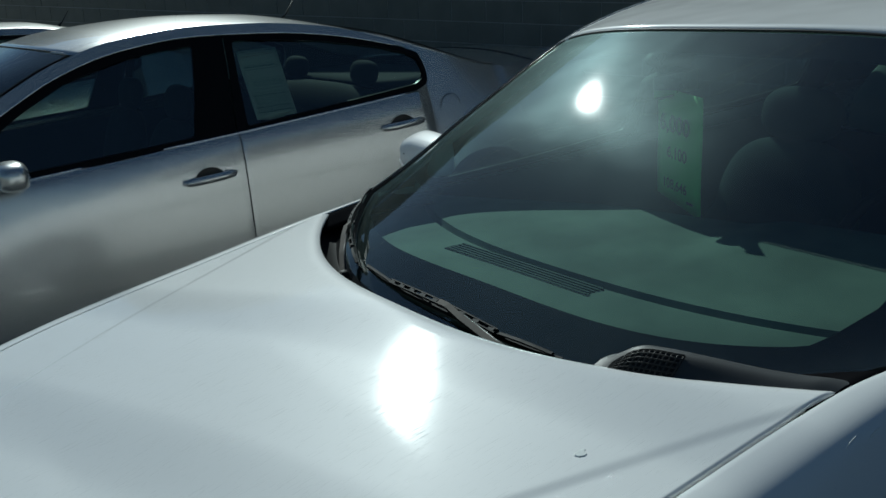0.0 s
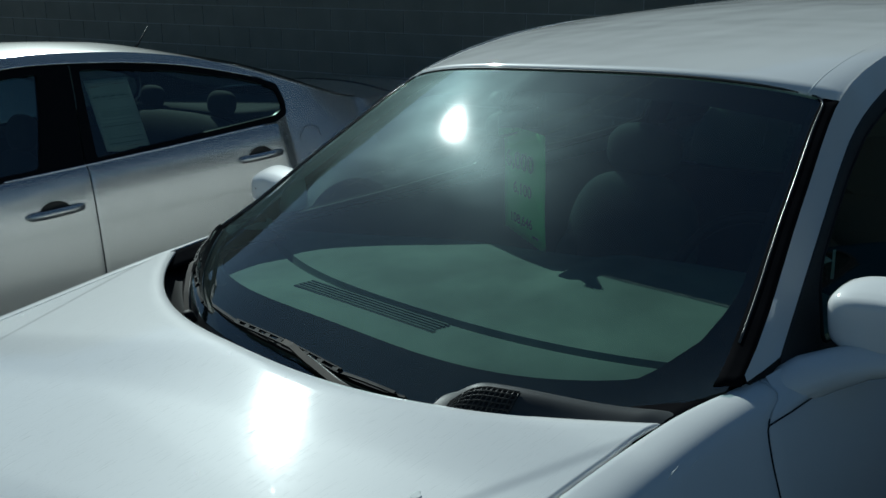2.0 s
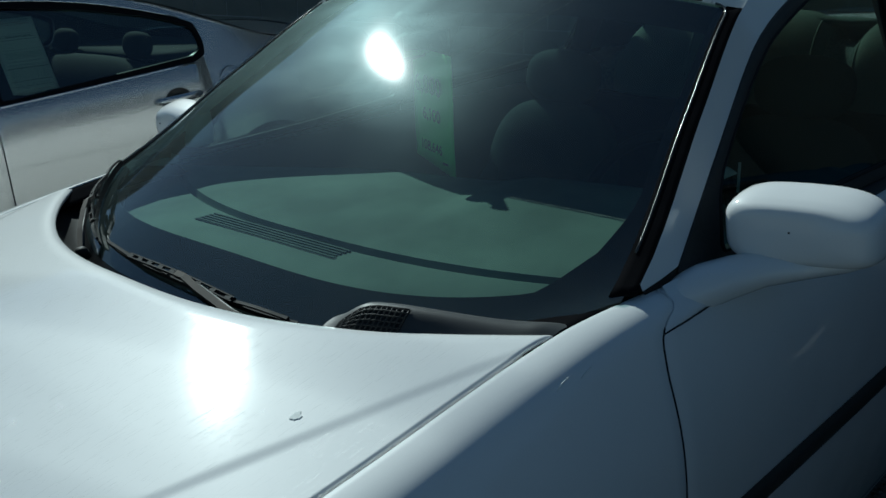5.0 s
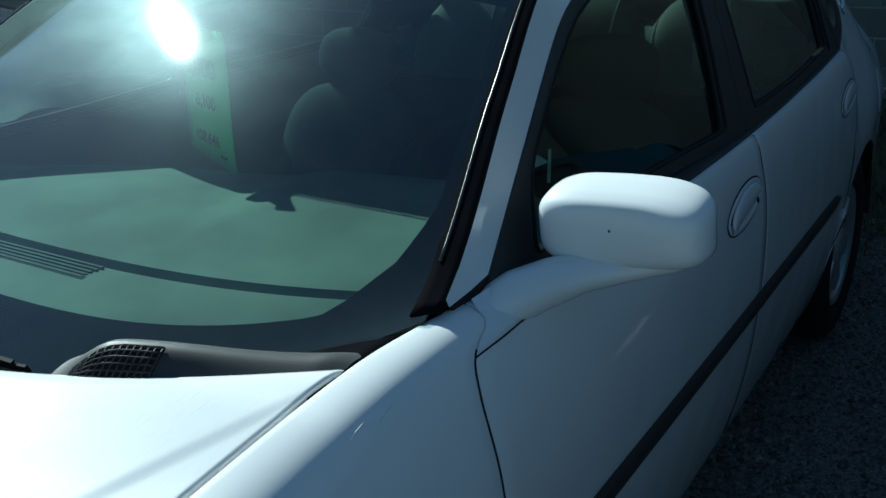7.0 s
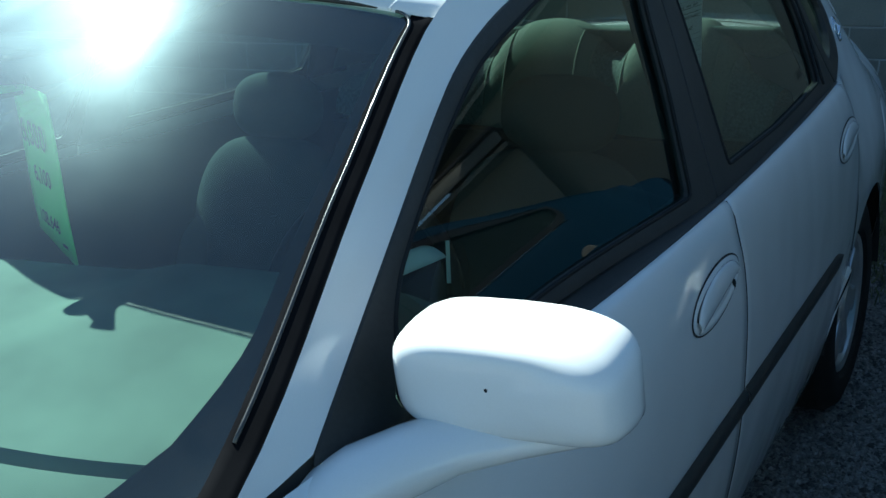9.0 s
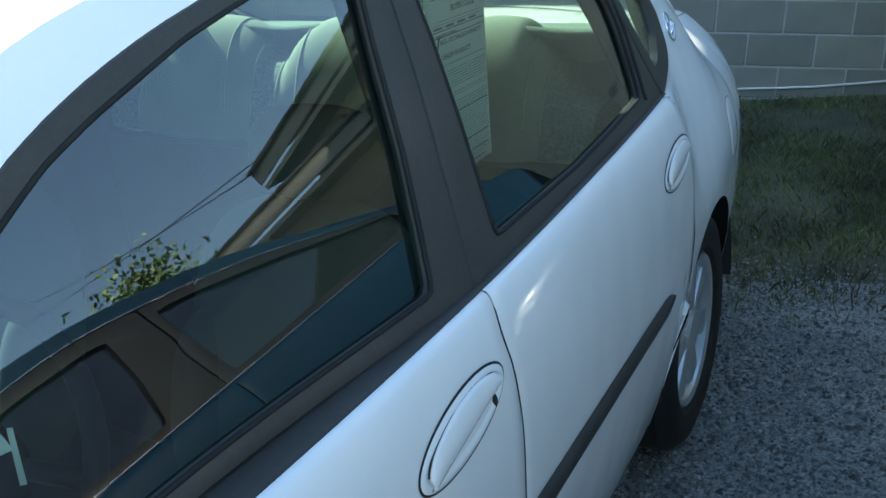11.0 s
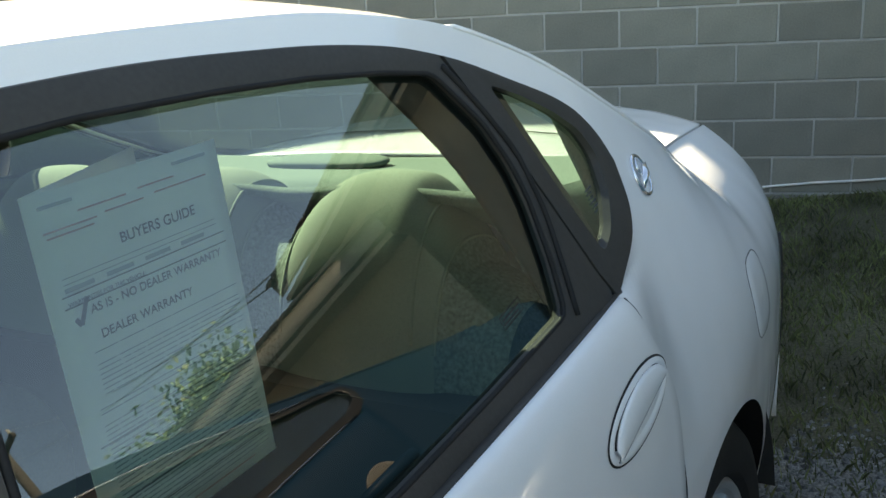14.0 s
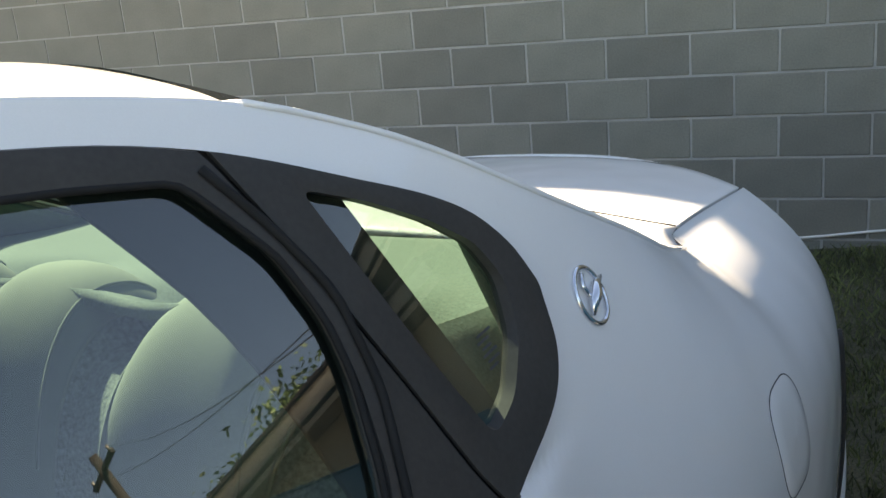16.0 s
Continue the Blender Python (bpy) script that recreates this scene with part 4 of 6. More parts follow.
def strip(points, width, height, bm=None):
    """A flat bar along points: width across it in y, height upwards."""
    bm = bm or bmesh.new()
    rows = []
    for i, p in enumerate(points):
        d = (points[min(i + 1, len(points) - 1)] - points[max(i - 1, 0)]).normalized()
        side = d.cross(Vector((0, -0.45, 0.9))).normalized() * width / 2
        up = Vector((0, -0.45, 0.9)).normalized() * height
        rows.append([bm.verts.new(q) for q in (p - side, p + side, p + side * 0.8 + up, p - side * 0.8 + up)])
    for r, q in zip(rows, rows[1:]):
        for j in range(4):
            bm.faces.new((r[j], r[(j + 1) % 4], q[(j + 1) % 4], q[j]))
    bm.faces.new(rows[0][::-1])
    bm.faces.new(rows[-1])
    bmesh.ops.recalc_face_normals(bm, faces=bm.faces)
    return bm


def wiper(x0, x1, v0, v1, lift=0.012):
    """A parked wiper: squeegee, slotted bow with end claws, arm, spring and pivot cap."""
    w = new("wiper")
    w.parent = white_car
    tagged(w, "black windscreen wiper parked at the glass base")

    def at(k, up=0.0, dv=0.0):
        p = screen_pt(lerp(x0, x1, k), lerp(v0, v1, k) + dv)
        return p + Vector((0, -0.45, 0.9)) * (lift + up)
    part("wiper_rubber", strip([at(k / 20, -0.010) for k in range(21)], 0.005, 0.012), RUBBER, w, soft=False)
    for sd in (-0.004, 0.004):
        part("bow_rail", strip([at(lerp(0.24, 0.80, k / 16), 0.006 + 0.012 * math.sin(math.pi * k / 16)) + Vector((0, sd, sd * 0.5)) for k in range(17)], 0.003, 0.006), WIPER, w, soft=False)
    for k in range(9):
        c = lerp(0.26, 0.78, k / 8)
        h = 0.006 + 0.012 * math.sin(math.pi * (c - 0.24) / 0.56)
        part("bow_rung", strip([at(c - 0.012, h), at(c + 0.012, h)], 0.010, 0.0055), WIPER, w, soft=False)
    for c in (0.14, 0.36, 0.68, 0.88):
        part("blade_claw", strip([at(c + d, 0.002 + 0.007 * math.cos(d * 13)) for d in (-0.11, -0.055, 0, 0.055, 0.11)], 0.007, 0.004), WIPER, w, soft=False)
    arm = [at(0.5, 0.018), at(0.44, 0.026, -0.004), at(0.36, 0.024, -0.014), at(0.2, 0.018, -0.03), at(0.02, 0.008, -0.046)]
    part("wiper_arm", strip(arm, 0.015, 0.007), ARM, w, "worn brownish black wiper arm", soft=False)
    part("arm_spring", tube([p + Vector((0, 0.004, 0.006)) for p in arm[2:]], 0.0035, 6), STEEL, w)
    e = arm[-1]
    part("pivot_cap", tube([e + Vector((0, 0.004, -0.012)), e + Vector((0, -0.002, 0.006)), e + Vector((0, -0.003, 0.012))], [0.015, 0.014, 0.009], 14), WIPER, w)
    return w


wiper(0.42, -0.46, 0.02, 0.035)
wiper(-0.50, -0.965, 0.02, 0.08)


def panel_gap(line, parent, radius=0.0015):
    part("panel_gap", tube(line, radius, 6), UNDER, parent, "dark gap between body panels")


for sg in (1, -1):
    zs = [lerp(0.30, 0.976, (k / 40) ** 0.7) for k in range(41)]
    panel_gap([(sg * (SH.skin_x(SH.seam_fender(z), z) - 0.0006), SH.seam_fender(z), z) for z in zs], white_car)
    panel_gap([(sg * (SH.skin_x(SH.seam_doors(z), z) - 0.0004), SH.seam_doors(z), z) for z in [lerp(0.28, 1.008, k / 30) for k in range(31)]], white_car)
    panel_gap([(sg * (SH.quarter_x(SH.seam_quarter(z), z) - 0.0002), SH.seam_quarter(z), z) for z in [lerp(0.60, 1.042, k / 30) for k in range(31)]], white_car, 0.0018)


# badge, filler flap, mud stains
def roundel():
    b = new("badge")
    b.parent = white_car
    tagged(b, "chrome ring badge on the rear pillar")
    yc, zc = 2.752, 1.146

    def at(y, z, out=0.0):
        return Vector((SH.quarter_x(y, z) + out, y, z))
    part("badge_ring", tube([at(yc + 0.027 * math.cos(t), zc + 0.031 * math.sin(t), 0.002) for t in [2 * math.pi * k / 36 for k in range(37)]], 0.0032, 8), CHROME, b)
    part("badge_body", tube([at(yc - 0.014, zc - 0.018, 0.004), at(yc - 0.006, zc - 0.006, 0.006), at(yc + 0.004, zc + 0.001, 0.007), at(yc + 0.016, zc + 0.008, 0.005), at(yc + 0.036, zc + 0.012, 0.004)], [0.002, 0.007, 0.0085, 0.006, 0.0015], 8), CHROME, b)
    part("badge_bar", tube([at(yc - 0.002, zc - 0.004, 0.004), at(yc - 0.010, zc + 0.014, 0.004), at(yc - 0.002, zc + 0.026, 0.004)], 0.0028, 6), CHROME, b)


roundel()


def flap():
    yc, zc, hy, hz = 3.105, 0.822, 0.068, 0.08
    def at(t, r, out):
        c, s = math.cos(t), math.sin(t)
        y, z = yc + hy * r * math.copysign(abs(c) ** 0.6, c), zc + hz * r * math.copysign(abs(s) ** 0.6, s)
        return Vector((SH.quarter_x(y, z) + out, y, z))
    ts = [2 * math.pi * k / 40 for k in range(41)]
    part("filler_gap", tube([at(t, 1.0, -0.0004) for t in ts], 0.0012, 6), STEEL, white_car)
    bm, rows = bmesh.new(), []
    for r, o in ((0.985, 0.0006), (0.9, 0.003), (0.6, 0.0035), (0.02, 0.0035)):
        rows.append([bm.verts.new(at(t, r, o)) for t in ts[:-1]])
    for r, s in zip(rows, rows[1:]):
        for j in range(40):
            bm.faces.new((r[j], r[(j + 1) % 40], s[(j + 1) % 40], s[j]))
    bmesh.ops.recalc_face_normals(bm, faces=bm.faces)
    part("filler_flap", bm, WHITE, white_car, "white fuel filler flap")


flap()


# ---- cabin of the white car ----
def cushion(name, centre, half, mat, parent, tilt=0.0, n=2.8, label="", sag=0.0, seg=24):
    """A padded block with softly rounded edges."""
    bm = bmesh.new()
    bmesh.ops.create_uvsphere(bm, u_segments=2 * seg, v_segments=seg, radius=1)
    e = 2.0 / n
    for v in bm.verts:
        c = v.co
        xy = math.hypot(c.x, c.y)
        th, ph = math.atan2(c.y, c.x), math.atan2(c.z, xy)
        sp = lambda q: math.copysign(abs(q) ** e, q)
        x, y, z = sp(math.cos(ph)) * sp(math.cos(th)), sp(math.cos(ph)) * sp(math.sin(th)), sp(math.sin(ph))
        v.co = Vector((x * half[0], y * half[1], z * half[2] - sag * x * x * (z > 0) * half[2]))
    bmesh.ops.rotate(bm, verts=bm.verts, cent=(0, 0, 0), matrix=Matrix.Rotation(radians(tilt), 3, "X"))
    bmesh.ops.translate(bm, verts=bm.verts, vec=centre)
    return part(name, bm, mat, parent, label, sharp=180)


dash_back = spline((-0.77, 0.56), (-0.66, 0.60), (-0.45, 0.70), (-0.23, 0.80), (0.0, 0.85), (0.25, 0.90), (0.5, 0.93), (0.77, 0.93))


def dash(u, v):
    xx = 2 * u - 1
    yg = 0.415 + 0.17 * abs(xx) ** 2.6
    y0, y1 = 0.20 + 0.24 * abs(xx) ** 2.4, dash_back(0.765 * xx)
    if v < 0.42:
        k = v / 0.42
        y, z = lerp(y0, yg, k), 0.948 + 0.016 * k
    elif v < 0.55:
        k = (v - 0.42) / 0.13
        y, z = yg + 0.016 * k, 0.964 - 0.010 * math.sin(math.pi * k) + 0.007 * smooth(0.4, 1, k)
    elif v < 0.9:
        k = (v - 0.55) / 0.35
        y, z = lerp(yg + 0.016, y1, k), 0.971 + 0.022 * math.sin(math.pi * 0.55 * k) + 0.018 * smooth(0.15, 0.6, k) * smooth(0.15, 0.3, xx) * smooth(0.95, 0.75, xx)
    else:
        k = (v - 0.9) / 0.1
        y, z = y1 + 0.05 * math.sin(math.pi * k / 2) - 0.06 * smooth(0.5, 1, k), 0.971 + 0.0217 + 0.018 * smooth(0.15, 0.3, xx) * smooth(0.95, 0.75, xx) - 0.36 * k * k
    return Vector((xx * 0.765, y, z))


dashboard = sheet("dashboard", dash, 60, 60, DASH, white_car, "pale grey-green moulded dashboard top", out=(0, 0.6, 0.3))
bm = bmesh.new()
for k in range(5):
    y = 0.374 + 0.0085 * k
    box_bm(-0.33 + 0.003 * k, 0.138 + 0.003 * k, y, y + 0.005, 0.955, 0.9625 + 0.0012 * k, bm=bm)
for k in range(20):
    x = lerp(-0.33, 0.142, k / 19)
    box_bm(x - 0.0015, x + 0.0015, 0.374, 0.413, 0.955, 0.9622, bm=bm)
part("vent_grille", bm, VENT, dashboard, "dark slatted demister vent", soft=False)
part("vent_well", box_bm(-0.336, 0.150, 0.370, 0.416, 0.953, 0.9612), UNDER, dashboard, soft=False)

for sg in (1, -1):
    sheet("door_lining", lambda u, v: Vector((sg * (0.775 - 0.03 * v - 0.03 * math.sin(math.pi * v)), lerp(0.53, 2.45, u), lerp(0.25, 0.99, v))), 10, 8, SHADED_CABIN, white_car, out=(sg * 5, 1.5, 0.6), thick=0.02)
    sheet("pillar_lining", lambda u, v: SH.on_glass(lerp(1.46, 1.60, u) + 0.09 * v, lerp(1.0, 1.46, v), sg, -0.035), 4, 8, SHADED_CABIN, white_car, out=(sg * 5, 1.5, 1.0), thick=0.01)
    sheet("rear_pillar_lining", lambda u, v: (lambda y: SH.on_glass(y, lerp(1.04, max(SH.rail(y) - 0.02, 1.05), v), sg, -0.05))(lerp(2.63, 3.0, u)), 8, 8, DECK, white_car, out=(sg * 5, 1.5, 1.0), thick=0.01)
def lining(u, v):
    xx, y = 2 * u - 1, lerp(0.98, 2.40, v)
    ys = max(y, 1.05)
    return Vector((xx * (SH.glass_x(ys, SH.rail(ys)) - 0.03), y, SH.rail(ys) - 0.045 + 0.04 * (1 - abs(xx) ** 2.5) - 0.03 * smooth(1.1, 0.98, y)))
sheet("headlining", lining, 24, 20, SHADED_CABIN, white_car, "roof lining, coloured dark for the cabin's shade", out=(0, 1.6, 0.0))
part("cabin_floor", box_bm(-0.76, 0.76, 0.5, 2.6, 0.25, 0.28), SHADED_CABIN, white_car, soft=False)
part("bulkhead", box_bm(-0.76, 0.76, 0.42, 0.45, 0.25, 0.94), SHADED_CABIN, white_car, soft=False)

for x, dy in ((0.40, 0.10), (-0.34, 0.02)):
    s = new("front_seat")
    s.parent = white_car
    tagged(s, "grey-green cloth front seat with a head restraint, darkened as if shaded")
    cushion("seat_base", (x, 1.28, 0.46), (0.25, 0.27, 0.10), SHADED_CLOTH, s, 6)
    cushion("backrest", (x, 1.60 + dy, 0.715), (0.245, 0.075, 0.30), SHADED_CLOTH, s, -16, 3.0)
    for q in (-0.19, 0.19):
        cushion("side_bolster", (x + q, 1.55 + dy, 0.64), (0.055, 0.085, 0.17), SHADED_CLOTH, s, -16, 2.4)
    cushion("head_restraint", (x, 1.70 + dy, 1.075), (0.135, 0.055, 0.085), SHADED_CLOTH, s, -12, 2.6)
    for q in (-0.06, 0.06):
        part("restraint_post", tube([(x + q, 1.66 + dy, 0.97), (x + q, 1.69 + dy, 1.07)], 0.006, 8), CHROME, s)

rear = new("rear_seat")
rear.parent = white_car
tagged(rear, "green cloth rear bench with rounded backrests, lightened as if sunlit")
# seat base of the pale bench, coloured dark for the shade low down
cushion("seat_base", (0, 2.12, 0.38), (0.68, 0.26, 0.10), SHADED_CABIN, rear, 6, 4)
HUMPS = ((0.435, 0.155), (0.035, 0.165), (-0.40, 0.2))


def bench(x, v):
    """One line over the rear backrest at x, from low in front over the top to the back."""
    k = max([0] + [1 - (abs(x - c) / w) ** 2.4 for c, w in HUMPS if abs(x - c) < w]) ** 0.6
    h, th = lerp(0.205, 0.300, k) - 0.45 * max(0, abs(x) - 0.5), 0.13
    a = lerp(math.pi * 1.02, -0.12, v)
    e = 2 / 2.35
    yy, zz = th * math.copysign(abs(math.cos(a)) ** e, math.cos(a)), h * math.copysign(abs(math.sin(a)) ** e, math.sin(a))
    ca, sa = math.cos(radians(11)), math.sin(radians(11))
    return Vector((x, 2.50 + yy * ca + zz * sa, 0.905 - yy * sa + zz * ca))


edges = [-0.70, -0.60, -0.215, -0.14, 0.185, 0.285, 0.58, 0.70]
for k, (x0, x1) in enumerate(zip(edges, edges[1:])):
    sheet("woven_panel" if k % 2 == 0 else "backrest", lambda u, v: bench(lerp(x0, x1, u), v), 6 if k % 2 == 0 else 28, 40, WEAVE if k % 2 == 0 else SUNLIT_CLOTH, rear, out=(0, 2.45, 0.7))
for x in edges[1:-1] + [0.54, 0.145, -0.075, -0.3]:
    part("seat_piping", tube([bench(x, lerp(0.06, 0.9, k / 40)) for k in range(41)], 0.0032, 6), SUNLIT_CLOTH, rear)
part("seat_core", box_bm(-0.69, 0.69, 2.34, 2.40, 0.5, 0.9), SHADED_CABIN, rear, soft=False)

def shelf(u, v):
    xx = 2 * u - 1
    return Vector((xx * 0.70, lerp(2.50, 3.03 + 0.04 * xx * xx, v), lerp(1.185, 1.108, v) - 0.06 * sum(math.exp(-((0.7 * xx - c) / 0.085) ** 2 - ((v - 0.2) / 0.13) ** 2) for c in (0.25, -0.17, -0.58, 0.62)) - 0.012 * math.sin(math.pi * v)))
sheet("parcel_shelf", shelf, 40, 20, DECK, white_car, "pale felt parcel shelf under the rear window", thick=0.02, out=(0, 2.8, 0))
for sg in (1, -1):
    sheet("shelf_side_trim", lambda u, v: Vector((sg * lerp(0.685, SH.glass_x(lerp(2.46, 3.02, u), 1.05) - 0.05, v), lerp(2.46, 3.02, u), lerp(lerp(1.18, 1.108, u), 1.05, v) + 0.02 * math.sin(math.pi * v))), 16, 6, DECK, white_car, "pale moulded trim beside the parcel shelf", out=(sg * 0.4, 2.7, 0))
cushion("brake_light_cover", (0.0, 2.90, 1.128), (0.16, 0.05, 0.013), DECK, white_car)

wheel = new("steering_wheel")
wheel.parent = white_car
tagged(wheel, "dark steering wheel")
def rim_pt(t, r=0.185):
    return Vector((0.39 + r * math.cos(t), 1.08 - 0.42 * r * math.sin(t) * -1, 0.90 + 0.9 * r * math.sin(t)))
part("wheel_rim", tube([rim_pt(2 * math.pi * k / 40) for k in range(41)], 0.014, 10), RUBBER, wheel)
cushion("wheel_hub", (0.39, 1.07, 0.89), (0.08, 0.03, 0.06), RUBBER, wheel, -25)
for t in (0.1, math.pi - 0.1, -math.pi / 2):
    part("wheel_spoke", tube([rim_pt(t, 0.05), rim_pt(t, 0.18)], 0.013, 8), RUBBER, wheel)
part("column", tube([(0.39, 0.95, 0.82), (0.39, 1.07, 0.89)], 0.035, 12), RUBBER, wheel)
part("stalk", tube([(0.36, 1.05, 0.88), (0.24, 1.03, 0.90)], 0.008, 8), RUBBER, wheel)

lining_front = spline((1.03, 2.36), (1.1, 2.35), (1.22, 2.323), (1.28, 2.30), (1.33, 2.27), (1.36, 2.25), (1.42, 2.21))
for sg in (1, -1):
    sheet("quarter_lining", lambda u, v: (lambda z: SH.on_glass(lerp(lining_front(z), lerp(2.554, 2.478, (z - 1.08) / 0.25), u), z, sg, -0.03))(lerp(1.03, 1.42, v)), 6, 12, SHADED_CABIN, white_car, out=(sg * 5, 2, 1.0), thick=0.008)

im = new("rear_view_mirror")
im.parent = white_car
tagged(im, "dark interior rear-view mirror on a stalk")
cushion("mirror_shell", (-0.128, 0.90, 1.287), (0.024, 0.085, 0.032), RUBBER, im, 6, 3.2)
part("mirror_face", box_bm(-0.104, -0.102, 0.825, 0.975, 1.264, 1.312), CHROME, im, soft=False)
part("mirror_stalk", tube([(-0.125, 0.835, 1.352), (-0.125, 0.86, 1.33), (-0.128, 0.89, 1.30)], [0.016, 0.008, 0.008], 8), RUBBER, im)

# seams and marks on the paint
for sg in (1, -1):
    part("bumper_strip", tube([(sg * (SH.quarter_x(3.575 - 0.05 * (0.74 - z), z) + 0.002), 3.575 - 0.05 * (0.74 - z), z) for z in [lerp(0.45, 0.80, k / 12) for k in range(13)]], 0.007, 6), TRIM, white_car, "dark strip at the bumper's edge")
part("arm_gap", tube([(SH.skin_x(y, z) + 0.0005, y, z) for y, z in ((0.417, 0.969), (0.445, 0.971), (0.473, 0.972), (0.51, 0.974), (0.552, 0.976), (0.60, 0.978))], 0.0014, 6), UNDER, doors[1][0], "dark seam under the mirror's foot")
for y in (0.202, 0.245):
    part("scuff_mark", tube([(SH.skin_x(y + d, 0.968 + e) + 0.0004, y + d, 0.968 + e) for d, e in ((0, -0.004), (0.012, 0.0), (0.026, 0.003))], [0.0003, 0.0009, 0.0003], 4), PAPER, white_car, "pale scuff on the paint")
bm = bmesh.new()
rnd = random.Random(2)
top, low = [], []
for k in range(14):
    a, r = 2 * math.pi * k / 14, 0.0065 * rnd.uniform(0.7, 1.2)
    x, y = 0.590 + r * math.cos(a), -0.052 + 1.3 * r * math.sin(a)
    top.append(bm.verts.new((x, y, hood_z(x, y) + 0.0012)))
    low.append(bm.verts.new((x + 0.002 * math.cos(a), y + 0.002 * math.sin(a), hood_z(x, y) - 0.001)))
bm.faces.new(top)
for k in range(14):
    bm.faces.new((low[k], low[(k + 1) % 14], top[(k + 1) % 14], top[k]))
part("paint_chip", bm, PAPER, white_car, "flaked pale spot of lacquer", soft=False)


# ---- papers ----
def lettering(text, size, matrix, mat, parent, squeeze=1.0):
    c = bpy.data.curves.new("lettering", "FONT")
    c.body, c.size, c.align_x, c.align_y, c.offset = text, size, "LEFT", "BOTTOM_BASELINE", 0.012 * size
    tmp = bpy.data.objects.new("tmp", c)
    scene.collection.objects.link(tmp)
    me = bpy.data.meshes.new_from_object(tmp.evaluated_get(bpy.context.evaluated_depsgraph_get()))
    bpy.data.objects.remove(tmp)
    me.transform(matrix @ Matrix.Diagonal((squeeze, 1, 1, 1)))
    me.materials.clear()
    me.materials.append(mat)
    ob = new("lettering", me)
    ob.parent = parent
    return ob


def bars(name, rows, matrix, mat, parent):
    """Lines of writing too small to read, as flat bars: (x, y, width, height) on the sheet."""
    bm = bmesh.new()
    for x, y, w, h in rows:
        bm.faces.new([bm.verts.new(matrix @ Vector(p)) for p in ((x, y, 0), (x + w, y, 0), (x + w, y + h, 0), (x, y + h, 0))])
    return tagged(part(name, bm, mat, parent, soft=False), kind="stuff")


def sheet_frame(tl, tr, bl, out):
    """A matrix whose x runs along the sheet's top, y up its side, from its lower left corner."""
    tl, tr, bl = Vector(tl), Vector(tr), Vector(bl)
    ex, ey = (tr - tl), (tl - bl)
    w, h = ex.length, ey.length
    ex.normalize()
    ey = (ey - ex * ey.dot(ex)).normalized()
    ez = ex.cross(ey)
    m = Matrix((ex, ey, ez)).transposed().to_4x4()
    m.translation = bl
    return m, w, h


def curved_sheet(name, m, w, h, mat, parent, bow=0.004, n=10, thick=0.0006):
    bm = bmesh.new()
    vs = [[bm.verts.new(m @ Vector((w * i / n, h * j / n, bow * (math.sin(math.pi * i / n) - 1) * 0.5))) for j in range(n + 1)] for i in range(n + 1)]
    for i in range(n):
        for j in range(n):
            bm.faces.new((vs[i][j], vs[i + 1][j], vs[i + 1][j + 1], vs[i][j + 1]))
    ob = part(name, bm, mat, parent)
    s = ob.modifiers.new("thickness", "SOLIDIFY")
    s.thickness, s.offset = thick, -1
    return ob


